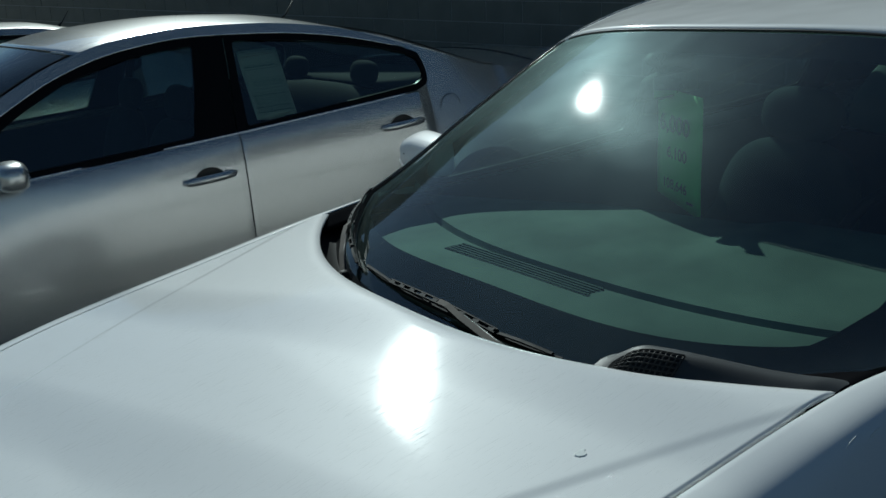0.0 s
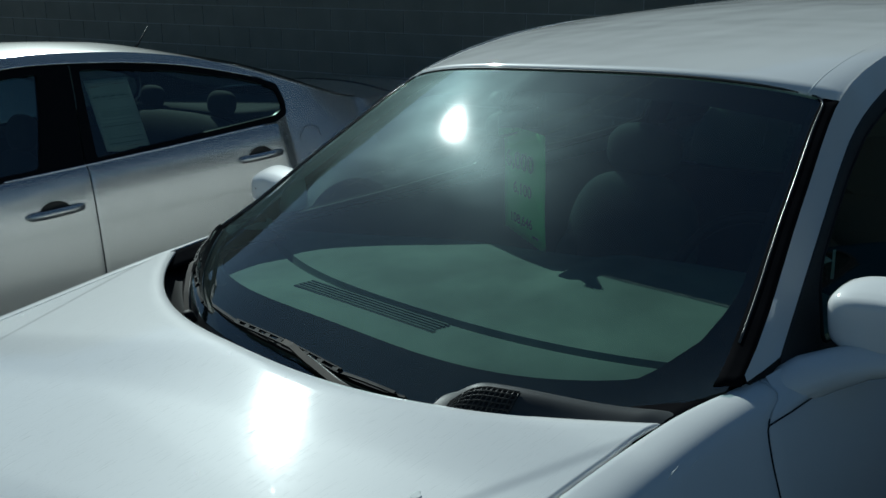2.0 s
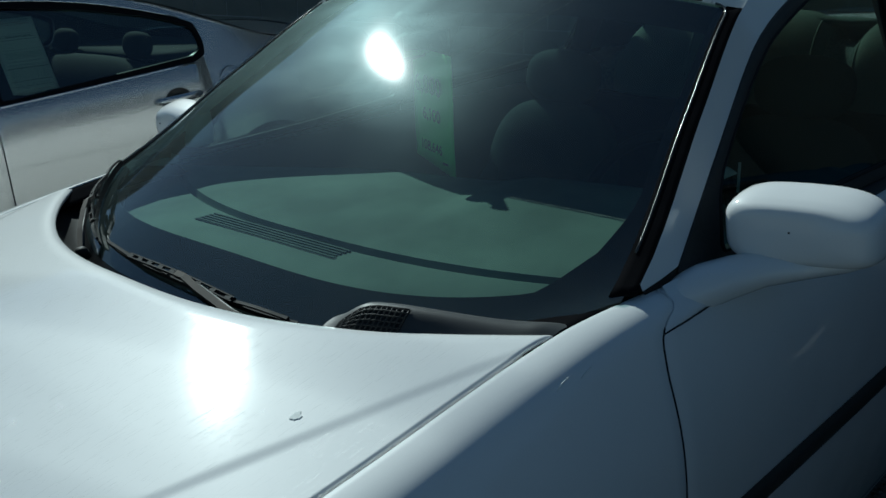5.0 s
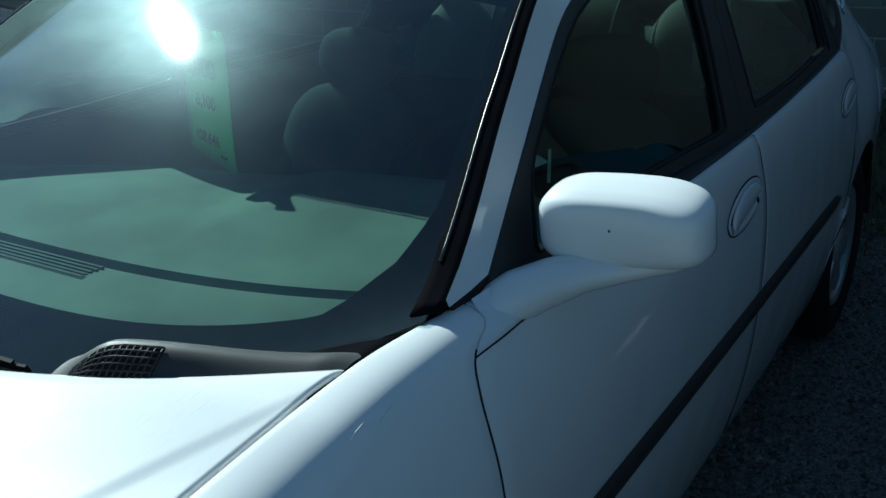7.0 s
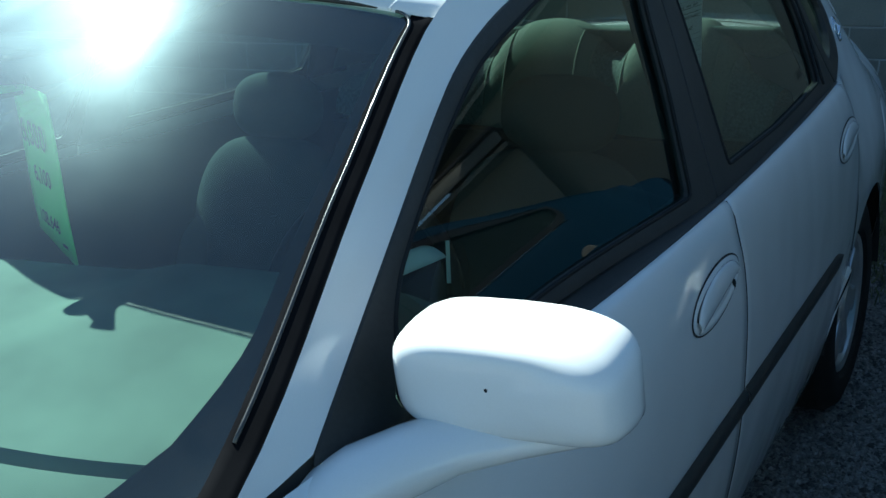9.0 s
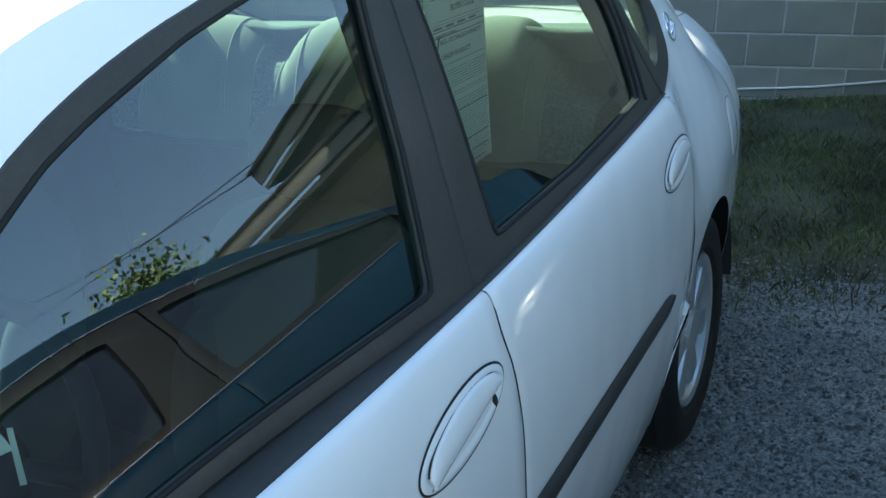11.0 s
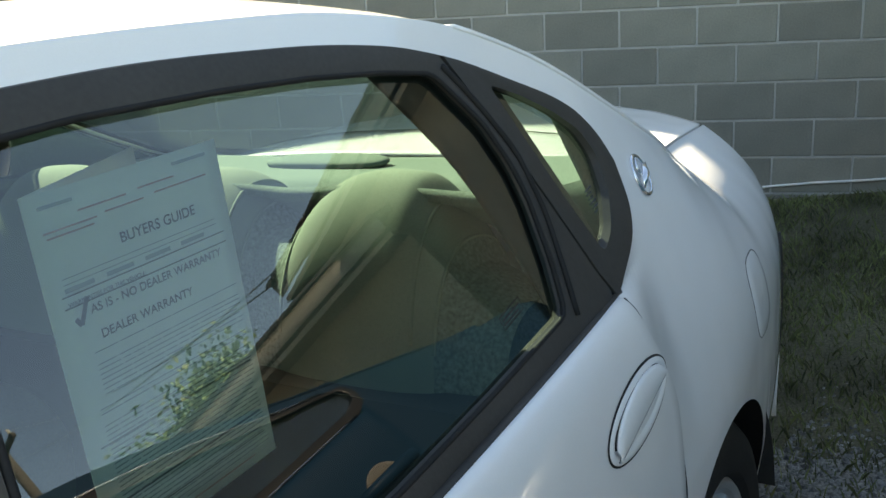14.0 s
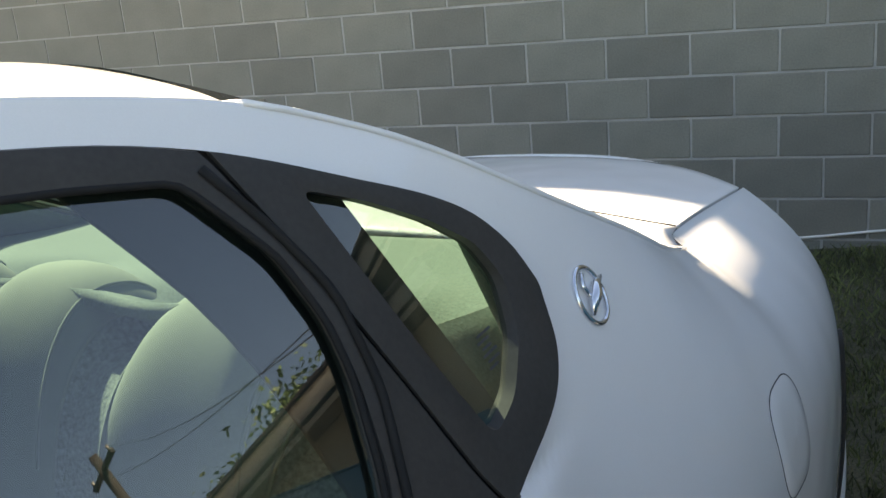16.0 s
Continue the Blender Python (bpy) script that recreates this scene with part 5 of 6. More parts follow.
def sale_notice(tl, tr, bl, label, group, readable=True):
    """A printed sale form, folded over at its left edge."""
    t = thing("sale_notice", label, "paper", group)
    m, w, h = sheet_frame(tl, tr, bl, None)
    curved_sheet("front_leaf", m, w, h, NOTICE, t, bow=0.002)
    back = m @ Matrix.Translation((0.001, 0, -0.002)) @ Matrix.Rotation(radians(24), 4, "Y")
    curved_sheet("back_leaf", back, w * 0.96, h, NOTICE, t, bow=0.002)
    f = m @ Matrix.Translation((0, 0, 0.0012))
    k = w / 0.216
    rnd = random.Random(5)
    def T(text, x, y, size):
        lettering(text, size * k, f @ Matrix.Translation((x * w, y * h, 0)), INK, t)
    if readable:
        T("BUYERS GUIDE", 0.38, 0.815, 0.0135)
        T("AS IS - NO DEALER WARRANTY", 0.17, 0.672, 0.0110)
        T("DEALER WARRANTY", 0.19, 0.60, 0.0115)
        T("WARRANTIES FOR THIS VEHICLE:", 0.08, 0.709, 0.0056)
        bm = bmesh.new()
        for p, q in (((0.095, 0.675), (0.115, 0.655)), ((0.115, 0.655), (0.165, 0.72))):
            a, b = Vector((p[0] * w, p[1] * h, 0.0005)), Vector((q[0] * w, q[1] * h, 0.0005))
            d = (b - a).normalized()
            nrm = Vector((-d.y, d.x, 0)) * 0.0022 * k
            bm.faces.new([bm.verts.new(f @ v) for v in (a - nrm, b - nrm, b + nrm, a + nrm)])
        part("tick", bm, INK, t, "hand-drawn tick", soft=False)
    rows = [(0.05 * w, 0.96 * h, 0.16 * w, 0.003), (0.72 * w, 0.965 * h, 0.2 * w, 0.003)]
    y = 0.57
    while y > 0.05:
        x = 0.10 + (0.04 if y > 0.45 else 0)
        while x < 0.93:
            q = rnd.uniform(0.04, 0.16)
            rows.append((x * w, y * h, min(q, 0.95 - x) * w, 0.0011 * k))
            x += q + 0.012
        y -= 0.0135
        if rnd.random() < 0.13:
            y -= 0.02
    for q in (0.78, 0.765):
        rows.append((0.08 * w, q * h, 0.82 * w, 0.0008 * k))
    bars("small_print", rows, f, GREY_INK, t)
    bars("ruled_line", [(0.06 * w, q * h, 0.88 * w, 0.0012 * k) for q in (0.735, 0.705, 0.325, 0.155, 0.085)], f, INK, t)
    bars("handwriting", [((0.08 + 0.2 * j) * w, 0.745 * h, 0.14 * w, 0.004 * k) for j in range(4)], f, GREY_INK, t)
    bars("red_print", [(x * w, q * h, v * w, 0.0016 * k) for x, q, v in ((0.05, 0.90, 0.25), (0.34, 0.905, 0.2), (0.6, 0.91, 0.3), (0.22, 0.93, 0.24), (0.52, 0.935, 0.2), (0.06, 0.885, 0.22), (0.45, 0.03, 0.4))], f, RED_INK, t)
    return t


sale_notice((0.688, 1.777, 1.370), (0.686, 1.985, 1.372), (0.690, 1.764, 1.045), "printed sale form hanging inside the rear door window", "sale notices")


def price_card():
    t = thing("price_card", "bright green handwritten price card hanging from the mirror", "card")
    m, w, h = sheet_frame((-0.155, 0.925, 1.275), (0.045, 0.851, 1.268), (-0.155, 0.925, 1.012), None)
    n = 8
    bm = bmesh.new()
    vs = [[bm.verts.new(m @ Vector((w * i / n, (h * j / n) - (0.02 * i / n if j == 0 else 0), 0.0012 * math.sin(2 * math.pi * j / n)))) for j in range(n + 1)] for i in range(n + 1)]
    for i in range(n):
        for j in range(n):
            bm.faces.new((vs[i][j], vs[i + 1][j], vs[i + 1][j + 1], vs[i][j + 1]))
    ob = part("card", bm, GREEN_CARD, t)
    s = ob.modifiers.new("thickness", "SOLIDIFY")
    s.thickness, s.offset = 0.0008, -1
    f = m @ Matrix.Translation((0, 0, 0.0022))
    lettering("6,000", 0.058, f @ Matrix.Translation((0.012, h * 0.62, 0)), INK, t, 1.15)
    lettering("6,100", 0.040, f @ Matrix.Translation((0.05, h * 0.38, 0)), INK, t, 1.1)
    lettering("108,646", 0.034, f @ Matrix.Translation((0.03, h * 0.09, 0)), INK, t, 1.1)
    bars("scrawl", [(0.15, 0.004, 0.03, 0.006)], f, INK, t)
    part("card_loop", tube([m @ Vector((w * 0.45, h - 0.004, 0)), m @ Vector((w * 0.52, h + 0.02, 0)), m @ Vector((w * 0.6, h + 0.012, 0.0))], 0.0015, 5), INK, t)
price_card()

t = thing("note_paper", "folded white note paper lying on the dashboard", "paper")
bm = bmesh.new()
def note_pt(i, j):
    """A leaf that lies on the dashboard and curls up at its far side."""
    p = Vector((0.575, 0.935, 1.040)).lerp(Vector((0.640, 0.965, 1.066)), j / 4).lerp(Vector((0.622, 0.925, 1.030)).lerp(Vector((0.690, 0.95, 1.062)), j / 4), i / 6)
    return p + Vector((0, 0, 0.006 * math.sin(math.pi * i / 6)))


vs = [[bm.verts.new(note_pt(i, j)) for j in range(5)] for i in range(7)]
for i in range(6):
    for j in range(4):
        bm.faces.new((vs[i][j], vs[i + 1][j], vs[i + 1][j + 1], vs[i][j + 1]))
ob = part("paper_leaf", bm, PAPER, t)
bm = bmesh.new()
bm.faces.new([bm.verts.new(p) for p in ((0.690, 0.950, 1.084), (0.694, 0.953, 1.084), (0.692, 0.954, 1.025), (0.688, 0.950, 1.025))])
part("folded_flap", bm, PAPER, t, soft=False).modifiers.new("thickness", "SOLIDIFY").thickness = 0.001
ob.modifiers.new("thickness", "SOLIDIFY").thickness = 0.001

# printed marks on the panes
def pane_mark(rows, mat, parent):
    bm = bmesh.new()
    for y, z, w, h in rows:
        bm.faces.new([bm.verts.new(SH.on_glass(p, q, 1, -0.0062)) for p, q in ((y, z), (y + w, z + 0.13 * w), (y + w, z + h + 0.13 * w), (y, z + h))])
    tagged(part("pane_mark", bm, mat, parent, soft=False), "small printed mark on the glass", kind="stuff")


pane_mark([(2.222, 1.092, 0.055, 0.0012), (2.222, 1.106, 0.055, 0.0012), (2.226, 1.096, 0.04, 0.002), (2.226, 1.101, 0.046, 0.002), (2.222, 1.092, 0.0012, 0.015), (2.276, 1.099, 0.0012, 0.015)], STEEL, doors[1][1])
pane_mark([(2.545 + 0.003 * (k % 2), 1.140 + 0.006 * k, 0.016 + 0.004 * (k % 3), 0.0022) for k in range(6)], INK, white_car)


# ---- ground, wall ----
def ground_z(x, y):
    return 0.16 * smooth(3.5, 6.2, y) + 0.05 * smooth(4.0, 6.0, y) * min(max(x, -3), 3) / 3


GRAVEL = material("gravel_bed", (0.195, 0.19, 0.175), 0.95, vary=0.25, vary_scale=2.5, grain=0.6, grain_scale=90, bump=1.0, bump_scale=90)
STONES = material("gravel_stones", (0.17, 0.168, 0.162), 0.85, grain=0.3, grain_scale=150)
GRASS = material("thin_grass", (0.10, 0.118, 0.042), 0.8, vary=0.5, vary_scale=3.0)


def island_shade(mat, amount):
    """Vary the colour from piece to piece of one joined mesh."""
    nt = mat.node_tree
    p = nt.nodes["Principled BSDF"]
    link = p.inputs["Base Color"].links[0]
    g, r, mix = nt.nodes.new("ShaderNodeNewGeometry"), nt.nodes.new("ShaderNodeMapRange"), nt.nodes.new("ShaderNodeMix")
    r.inputs["To Min"].default_value, r.inputs["To Max"].default_value = 1 - amount, 1 + amount
    mix.data_type, mix.blend_type = "RGBA", "MULTIPLY"
    mix.inputs["Factor"].default_value = 1
    nt.links.new(g.outputs["Random Per Island"], r.inputs["Value"])
    nt.links.new(link.from_socket, mix.inputs["A"])
    nt.links.new(r.outputs[0], mix.inputs["B"])
    nt.links.new(mix.outputs["Result"], p.inputs["Base Color"])


island_shade(STONES, 0.65)
island_shade(GRASS, 0.6)


def from_arrays(name, verts, faces, mat, parent=None):
    me = bpy.data.meshes.new(name)
    me.from_pydata(verts.tolist(), [], faces.tolist())
    me.materials.append(mat)
    ob = new(name, me)
    if parent is not None:
        ob.parent = parent
    return ob


def build_ground():
    bm = bmesh.new()
    xs = [-400, -120, -40, -16] + [-10 + 0.5 * k for k in range(41)] + [16, 40, 120, 400]
    ys = [-400, -120, -40, -14] + [-8 + 0.5 * k for k in range(33)] + [12, 40, 120, 400]
    vs = [[bm.verts.new((x, y, ground_z(x, y))) for y in ys] for x in xs]
    for i in range(len(xs) - 1):
        for j in range(len(ys) - 1):
            bm.faces.new((vs[i][j], vs[i + 1][j], vs[i + 1][j + 1], vs[i][j + 1]))
    tagged(part("ground", bm, GRAVEL), "grey gravel lot with thin grass by the wall", "ground", kind="structure")


build_ground()


def build_stones(n=60000):
    rng = np.random.default_rng(3)
    x = 0.75 + 2.2 * rng.random(n) ** 1.3
    y = 0.9 + 3.7 * rng.random(n)
    keep = rng.random(n) > 1.3 * np.clip((y - 3.6) / 1.1, 0, 1)
    x, y = x[keep], y[keep]
    n = len(x)
    z = np.array([ground_z(a, b) for a, b in zip(x, y)])
    size = 0.0035 + 0.0075 * rng.random(n) ** 2.4
    base = np.array([(1, 0, 0), (-1, 0, 0), (0, 1, 0), (0, -1, 0), (0, 0, 1), (0, 0, -1)], float)
    tri = np.array([(0, 2, 4), (2, 1, 4), (1, 3, 4), (3, 0, 4), (2, 0, 5), (1, 2, 5), (3, 1, 5), (0, 3, 5)])
    ang = rng.random(n) * 6.283
    sc = size[:, None] * (0.7 + 0.7 * rng.random((n, 3))) * np.array([1, 1, 0.75])
    v = base[None] * sc[:, None, :] * (0.75 + 0.5 * rng.random((n, 6, 1)))
    c, s = np.cos(ang)[:, None], np.sin(ang)[:, None]
    vx, vy = v[..., 0] * c - v[..., 1] * s, v[..., 0] * s + v[..., 1] * c
    v = np.stack([vx + x[:, None], vy + y[:, None], v[..., 2] + (z + 0.35 * size)[:, None]], -1)
    f = tri[None] + 6 * np.arange(n)[:, None, None]
    tagged(from_arrays("gravel", v.reshape(-1, 3), f.reshape(-1, 3), STONES), "loose grey crushed stone on the ground", "gravel", kind="stuff")


build_stones()

SOIL = material("dark_soil", (0.072, 0.068, 0.040), 0.95, vary=0.35, vary_scale=3, grain=0.5, grain_scale=120, bump=0.8, bump_scale=70)


def build_soil():
    """The bare earth strip along the wall, with a ragged edge on the gravel."""
    bm, rows = bmesh.new(), []
    for i in range(81):
        x = lerp(-1.0, 3.0, i / 80)
        y0 = 4.0 + 0.22 * noise.noise(Vector((x * 1.7, 0.3, 0))) + 0.1 * noise.noise(Vector((x * 7, 2.3, 0)))
        rows.append([bm.verts.new((x, lerp(y0, 6.15 + 0.325 * (x - 0.2), j / 24), ground_z(x, lerp(y0, 6.15 + 0.325 * (x - 0.2), j / 24)) + 0.006 * smooth(0, 0.12, j / 24) + 0.001)) for j in range(25)])
    for a, b in zip(rows, rows[1:]):
        for j in range(24):
            bm.faces.new((a[j], b[j], b[j + 1], a[j + 1]))
    tagged(part("soil_strip", bm, SOIL), "dark bare soil strip along the wall", "ground", kind="structure")


build_soil()


def build_grass(n=110000):
    rng = np.random.default_rng(4)
    x = -0.6 + 3.4 * rng.random(n)
    y = 3.5 + 3.2 * rng.random(n)
    clump = np.array([noise.noise(Vector((a * 2.2, b * 2.2, 0.5))) for a, b in zip(x, y)])
    keep = (rng.random(n) < np.clip((y - 3.6) / 1.0, 0, 1) * (0.35 + 0.9 * clump + 0.3)) & (y < 6.08 + 0.325 * (x - 0.2))
    x, y = x[keep], y[keep]
    n = len(x)
    z = np.array([ground_z(a, b) for a, b in zip(x, y)])
    h = 0.015 + 0.045 * rng.random(n) ** 1.5
    a = rng.random(n) * 6.283
    w = 0.0018 + 0.0015 * rng.random(n)
    lean = 0.9 * h * rng.random(n)
    b = rng.random(n) * 6.283
    dx, dy = np.cos(a) * w, np.sin(a) * w
    lx, ly = np.cos(b) * lean, np.sin(b) * lean
    v = np.stack([np.stack([x - dx, y - dy, z], -1), np.stack([x + dx, y + dy, z], -1), np.stack([x + 0.4 * lx + 0.7 * dx, y + 0.4 * ly + 0.7 * dy, z + 0.62 * h], -1), np.stack([x + lx, y + ly, z + h], -1)], 1)
    f = np.array([(0, 1, 2), (0, 2, 3)])[None] + 4 * np.arange(n)[:, None, None]
    tagged(from_arrays("grass", v.reshape(-1, 3), f.reshape(-1, 3), GRASS), "sparse dull green and dry grass by the wall", "grass", kind="stuff")


build_grass()

# ---- silver saloon beside the white one ----
SEDAN_CURVES = dict(
    belt=((-1.0, 0.72), (-0.5, 0.84), (0.0, 0.90), (0.57, 0.925), (0.95, 0.948), (1.43, 0.972), (2.0, 1.005), (2.4, 1.03), (2.8, 1.055), (3.1, 1.065), (3.5, 1.05), (3.93, 0.96)),
    edge=((-1.0, 0.50), (-0.5, 0.72), (-0.2, 0.78), (0.1, 0.84), (0.6, 0.885), (1.5, 0.895), (2.3, 0.885), (2.6, 0.86), (2.9, 0.80), (3.16, 0.72), (3.3, 0.64), (3.69, 0.62), (3.93, 0.52)),
    width=((-1.03, 0.62), (-0.8, 0.79), (-0.4, 0.90), (0.0, 0.945), (0.5, 0.957), (1.5, 0.962), (2.3, 0.962), (2.8, 0.95), (3.2, 0.91), (3.5, 0.845), (3.75, 0.76), (3.95, 0.66)),
    rail=((-0.2, 0.90), (0.1, 1.03), (0.52, 1.225), (0.79, 1.345), (1.03, 1.405), (1.36, 1.43), (1.67, 1.418), (1.97, 1.38), (2.25, 1.31), (2.6, 1.185), (2.85, 1.10), (3.0, 1.072), (3.1, 1.058), (3.5, 1.0)),
    narrow=((-0.2, 0.03), (0.5, 0.03), (1.0, 0.0), (2.5, 0.0), (2.85, 0.05), (3.1, 0.12), (3.4, 0.2)),
    tumble=0.5, belt_x=0.872,
    seam_fender=((0.2, 0.22), (0.6, 0.23), (0.85, 0.20), (1.0, 0.17)),
    seam_doors=((0.2, 1.42), (0.6, 1.422), (0.97, 1.43), (1.1, 1.44)),
    seam_quarter=((0.2, 2.36), (0.5, 2.43), (0.7, 2.44), (0.84, 2.40), (1.03, 2.38), (1.1, 2.38)),
    dlo_top=((0.12, 0.95), (0.35, 1.075), (0.59, 1.20), (0.77, 1.285), (1.02, 1.355), (1.34, 1.385), (1.65, 1.372), (1.96, 1.338), (2.3, 1.26), (2.40, 1.228), (2.462, 1.20), (2.478, 1.12)),
    dlo_low=((2.38, 1.03), (2.44, 1.048), (2.468, 1.07), (2.478, 1.12)),
    window_split=1.43, quarter_split=2.2, arch=0.36, rear_axle=2.74,
    screen=(-0.18, 0.86, (-0.42, 0.86), (0.72, 1.40)),
    roof=(0.86, 2.20, ((0.73, 1.402), (1.0, 1.45), (1.4, 1.472), (1.8, 1.45), (2.12, 1.385))),
    rear_glass=(2.21, 3.0, (2.13, 1.38), (2.95, 1.11)),
    hood_edge=((-0.52, 0.30), 2.2), z0=0.46)
SEDAN = Shape(**SEDAN_CURVES)


def raised(z):
    """The height on the taller car of a line at z on the silver one."""
    return z * lerp(1.275, 1.14, smooth(1.03, 1.3, z))


def lifted(curve):
    return tuple((y, raised(z)) for y, z in curve)


# a taller car on the same lines
TALL_CURVES = dict(SEDAN_CURVES)
for key in ("belt", "rail", "dlo_top", "dlo_low"):
    TALL_CURVES[key] = lifted(SEDAN_CURVES[key])
for key in ("seam_fender", "seam_doors", "seam_quarter"):
    TALL_CURVES[key] = tuple((raised(z), y) for z, y in SEDAN_CURVES[key])
q = SEDAN_CURVES["screen"]
TALL_CURVES["screen"] = q[:2] + lifted(q[2:])
q = SEDAN_CURVES["roof"]
TALL_CURVES["roof"] = q[:2] + (lifted(q[2]),)
q = SEDAN_CURVES["rear_glass"]
TALL_CURVES["rear_glass"] = q[:2] + lifted(q[2:])
TALL_CURVES["tumble"], TALL_CURVES["belt_x"] = 0.44, 0.985
TALL = Shape(**TALL_CURVES)


def plain_saloon(sh, label, paint, at, cabin, up=lambda z: z):
    root = thing("saloon_car", label, "car", at=at)
    sd, *_ = saloon(sh, root, paint, SIDE_GLASS, SIDE_GLASS)
    add_wheels(sh, root, (0.0, 2.74), 0.80)
    def tops(a, b, n=20):
        return [(lerp(a, b, k / n), sh.dlo_top(lerp(a, b, k / n))) for k in range(n + 1)]
    front_out = [(0.12, sh.belt(0.12)), (0.8, sh.belt(0.8)), (1.428, sh.belt(1.43)), (1.45, up(1.1)), (1.48, up(1.25)), (1.50, sh.dlo_top(1.5))] + tops(1.5, 0.12)[1:]
    front_in = [(0.36, 0.945), (1.24, 0.985), (1.31, 1.2), (1.35, 1.352), (1.05, 1.325), (0.80, 1.262), (0.60, 1.165), (0.42, 1.06)]
    rear_out = [(1.432, sh.belt(1.43)), (1.9, sh.belt(1.9)), (2.38, sh.belt(2.38))] + [(y, sh.dlo_low(y)) for y in (2.42, 2.45, 2.465)] + [(2.476, up(1.12))] + [(y, sh.dlo_top(y)) for y in (2.47, 2.462, 2.44, 2.40)] + tops(2.36, 1.504)[0:] + [(1.484, up(1.25)), (1.454, up(1.1))]
    rear_in = [(1.49, 0.995), (2.39, 1.06), (2.445, 1.085), (2.452, 1.12), (2.445, 1.175), (2.37, 1.212), (2.25, 1.25), (1.95, 1.31), (1.65, 1.345), (1.535, 1.35), (1.515, 1.2)]
    front_in, rear_in = ([(y, up(z)) for y, z in p] for p in (front_in, rear_in))
    for sg in (1, -1):
        fd, rd = sd[sg]
        side_window(sh, sg, front_out, front_in, fd, FRIT, glass=SIDE_GLASS)
        side_window(sh, sg, rear_out, rear_in, rd, FRIT, glass=SIDE_GLASS)
        part("chrome_strip", tube([sh.on_glass(lerp(0.2, 2.4, k / 30), sh.dlo_top(lerp(0.2, 2.4, k / 30)) + 0.004, sg, 0.003) for k in range(31)], 0.0035, 6), CHROME, root, "thin bright strip over the windows")
        part("belt_strip", tube([(sg * (sh.edge(y) + 0.001), y, sh.belt(y) + 0.003) for y in [lerp(0.2, 2.36, k / 30) for k in range(31)]], 0.004, 6), CHROME, root, "thin bright strip under the windows")
        for door, y0, z0 in ((fd, 1.26, up(0.815)), (rd, 2.24, up(0.895))):
            h = new("door_handle")
            h.parent = door
            tagged(h, "bar pull handle over a round finger cup, darkened for its shade")
            bm, rows = bmesh.new(), []
            for r, o in ((1.0, 0.0015), (0.9, 0.0025), (0.55, 0.0005), (0.05, 0.0002)):
                rows.append([bm.verts.new((sg * (sh.skin_x(y0, z0) + o), y0 + 0.066 * r * math.cos(a), z0 - 0.006 + 0.05 * r * math.sin(a))) for a in [2 * math.pi * k / 28 for k in range(28)]])
            for p, q in zip(rows, rows[1:]):
                for j in range(28):
                    bm.faces.new((p[j], p[(j + 1) % 28], q[(j + 1) % 28], q[j]))
            bmesh.ops.recalc_face_normals(bm, faces=bm.faces)
            # body-coloured hollow; the dark trim colour stands for the shade inside it
            part("finger_cup", bm, TRIM, h)
            part("pull_bar", tube([(sg * (sh.skin_x(y0 + d, z0) + o), y0 + d, z0 + 0.045 * d) for d, o in ((-0.115, 0.004), (-0.1, 0.018), (-0.05, 0.027), (0.05, 0.027), (0.1, 0.018), (0.115, 0.004))], [0.010, 0.017, 0.018, 0.018, 0.017, 0.010], 10), paint, h)
        m = new("door_mirror")
        m.parent = fd
        cushion("mirror_housing", (sg * 1.02, 0.48, 0.975), (0.10, 0.06, 0.055), paint, m)
        part("mirror_arm", tube([(sg * 0.85, 0.44, 0.94), (sg * 0.97, 0.47, 0.955)], 0.025, 8), TRIM, m)
        sheet("door_lining", lambda u, v: Vector((sg * (0.80 - 0.03 * math.sin(math.pi * v)), lerp(0.2, 2.4, u), lerp(0.25, 0.93, v))), 8, 6, SHADED_CABIN, root, out=(sg * 5, 1.5, 0.6), thick=0.02)
    part("fuel_flap_gap", tube([(sh.quarter_x(2.58, 0.93) + 0.001, 2.58 + 0.06 * math.cos(a), 0.93 + 0.06 * math.sin(a)) for a in [2 * math.pi * k / 28 for k in range(29)]], 0.0015, 5), STEEL, root)
    part("cabin_floor", box_bm(-0.76, 0.76, 0.2, 2.5, 0.25, 0.28), SHADED_CABIN, root, soft=False)
    part("dashboard", box_bm(-0.74, 0.74, -0.15, 0.45, 0.45, 0.86, 0.04), SHADED_CABIN, root)
    for x in (0.38, -0.38):
        s = new("front_seat")
        s.parent = root
        cushion("seat_base", (x, 0.98, 0.45), (0.24, 0.26, 0.1), cabin, s, 6)
        cushion("backrest", (x, 1.26, 0.73), (0.235, 0.075, 0.29), cabin, s, -16, 3.0)
        cushion("head_restraint", (x, 1.36, 1.08), (0.125, 0.05, 0.085), cabin, s, -12, 2.6)
    cushion("rear_bench", (0, 2.25, 0.75), (0.66, 0.12, 0.30), cabin, root, -20, 3.5)
    for x in (0.4, -0.4):
        cushion("head_restraint", (x, 2.36, 1.10), (0.115, 0.045, 0.065), cabin, root, -12, 2.6)
    sheet("parcel_shelf", lambda u, v: Vector(((2 * u - 1) * 0.64, lerp(2.36, 2.95, v), 1.05)), 6, 4, SHADED_CABIN, root, thick=0.02, out=(0, 2.6, 0))
    part("aerial", tube([(0, 2.10, 1.385), (0.0, 2.14, 1.42), (0, 2.20, 1.50)], [0.012, 0.004, 0.002], 8), TRIM, root)
    return root


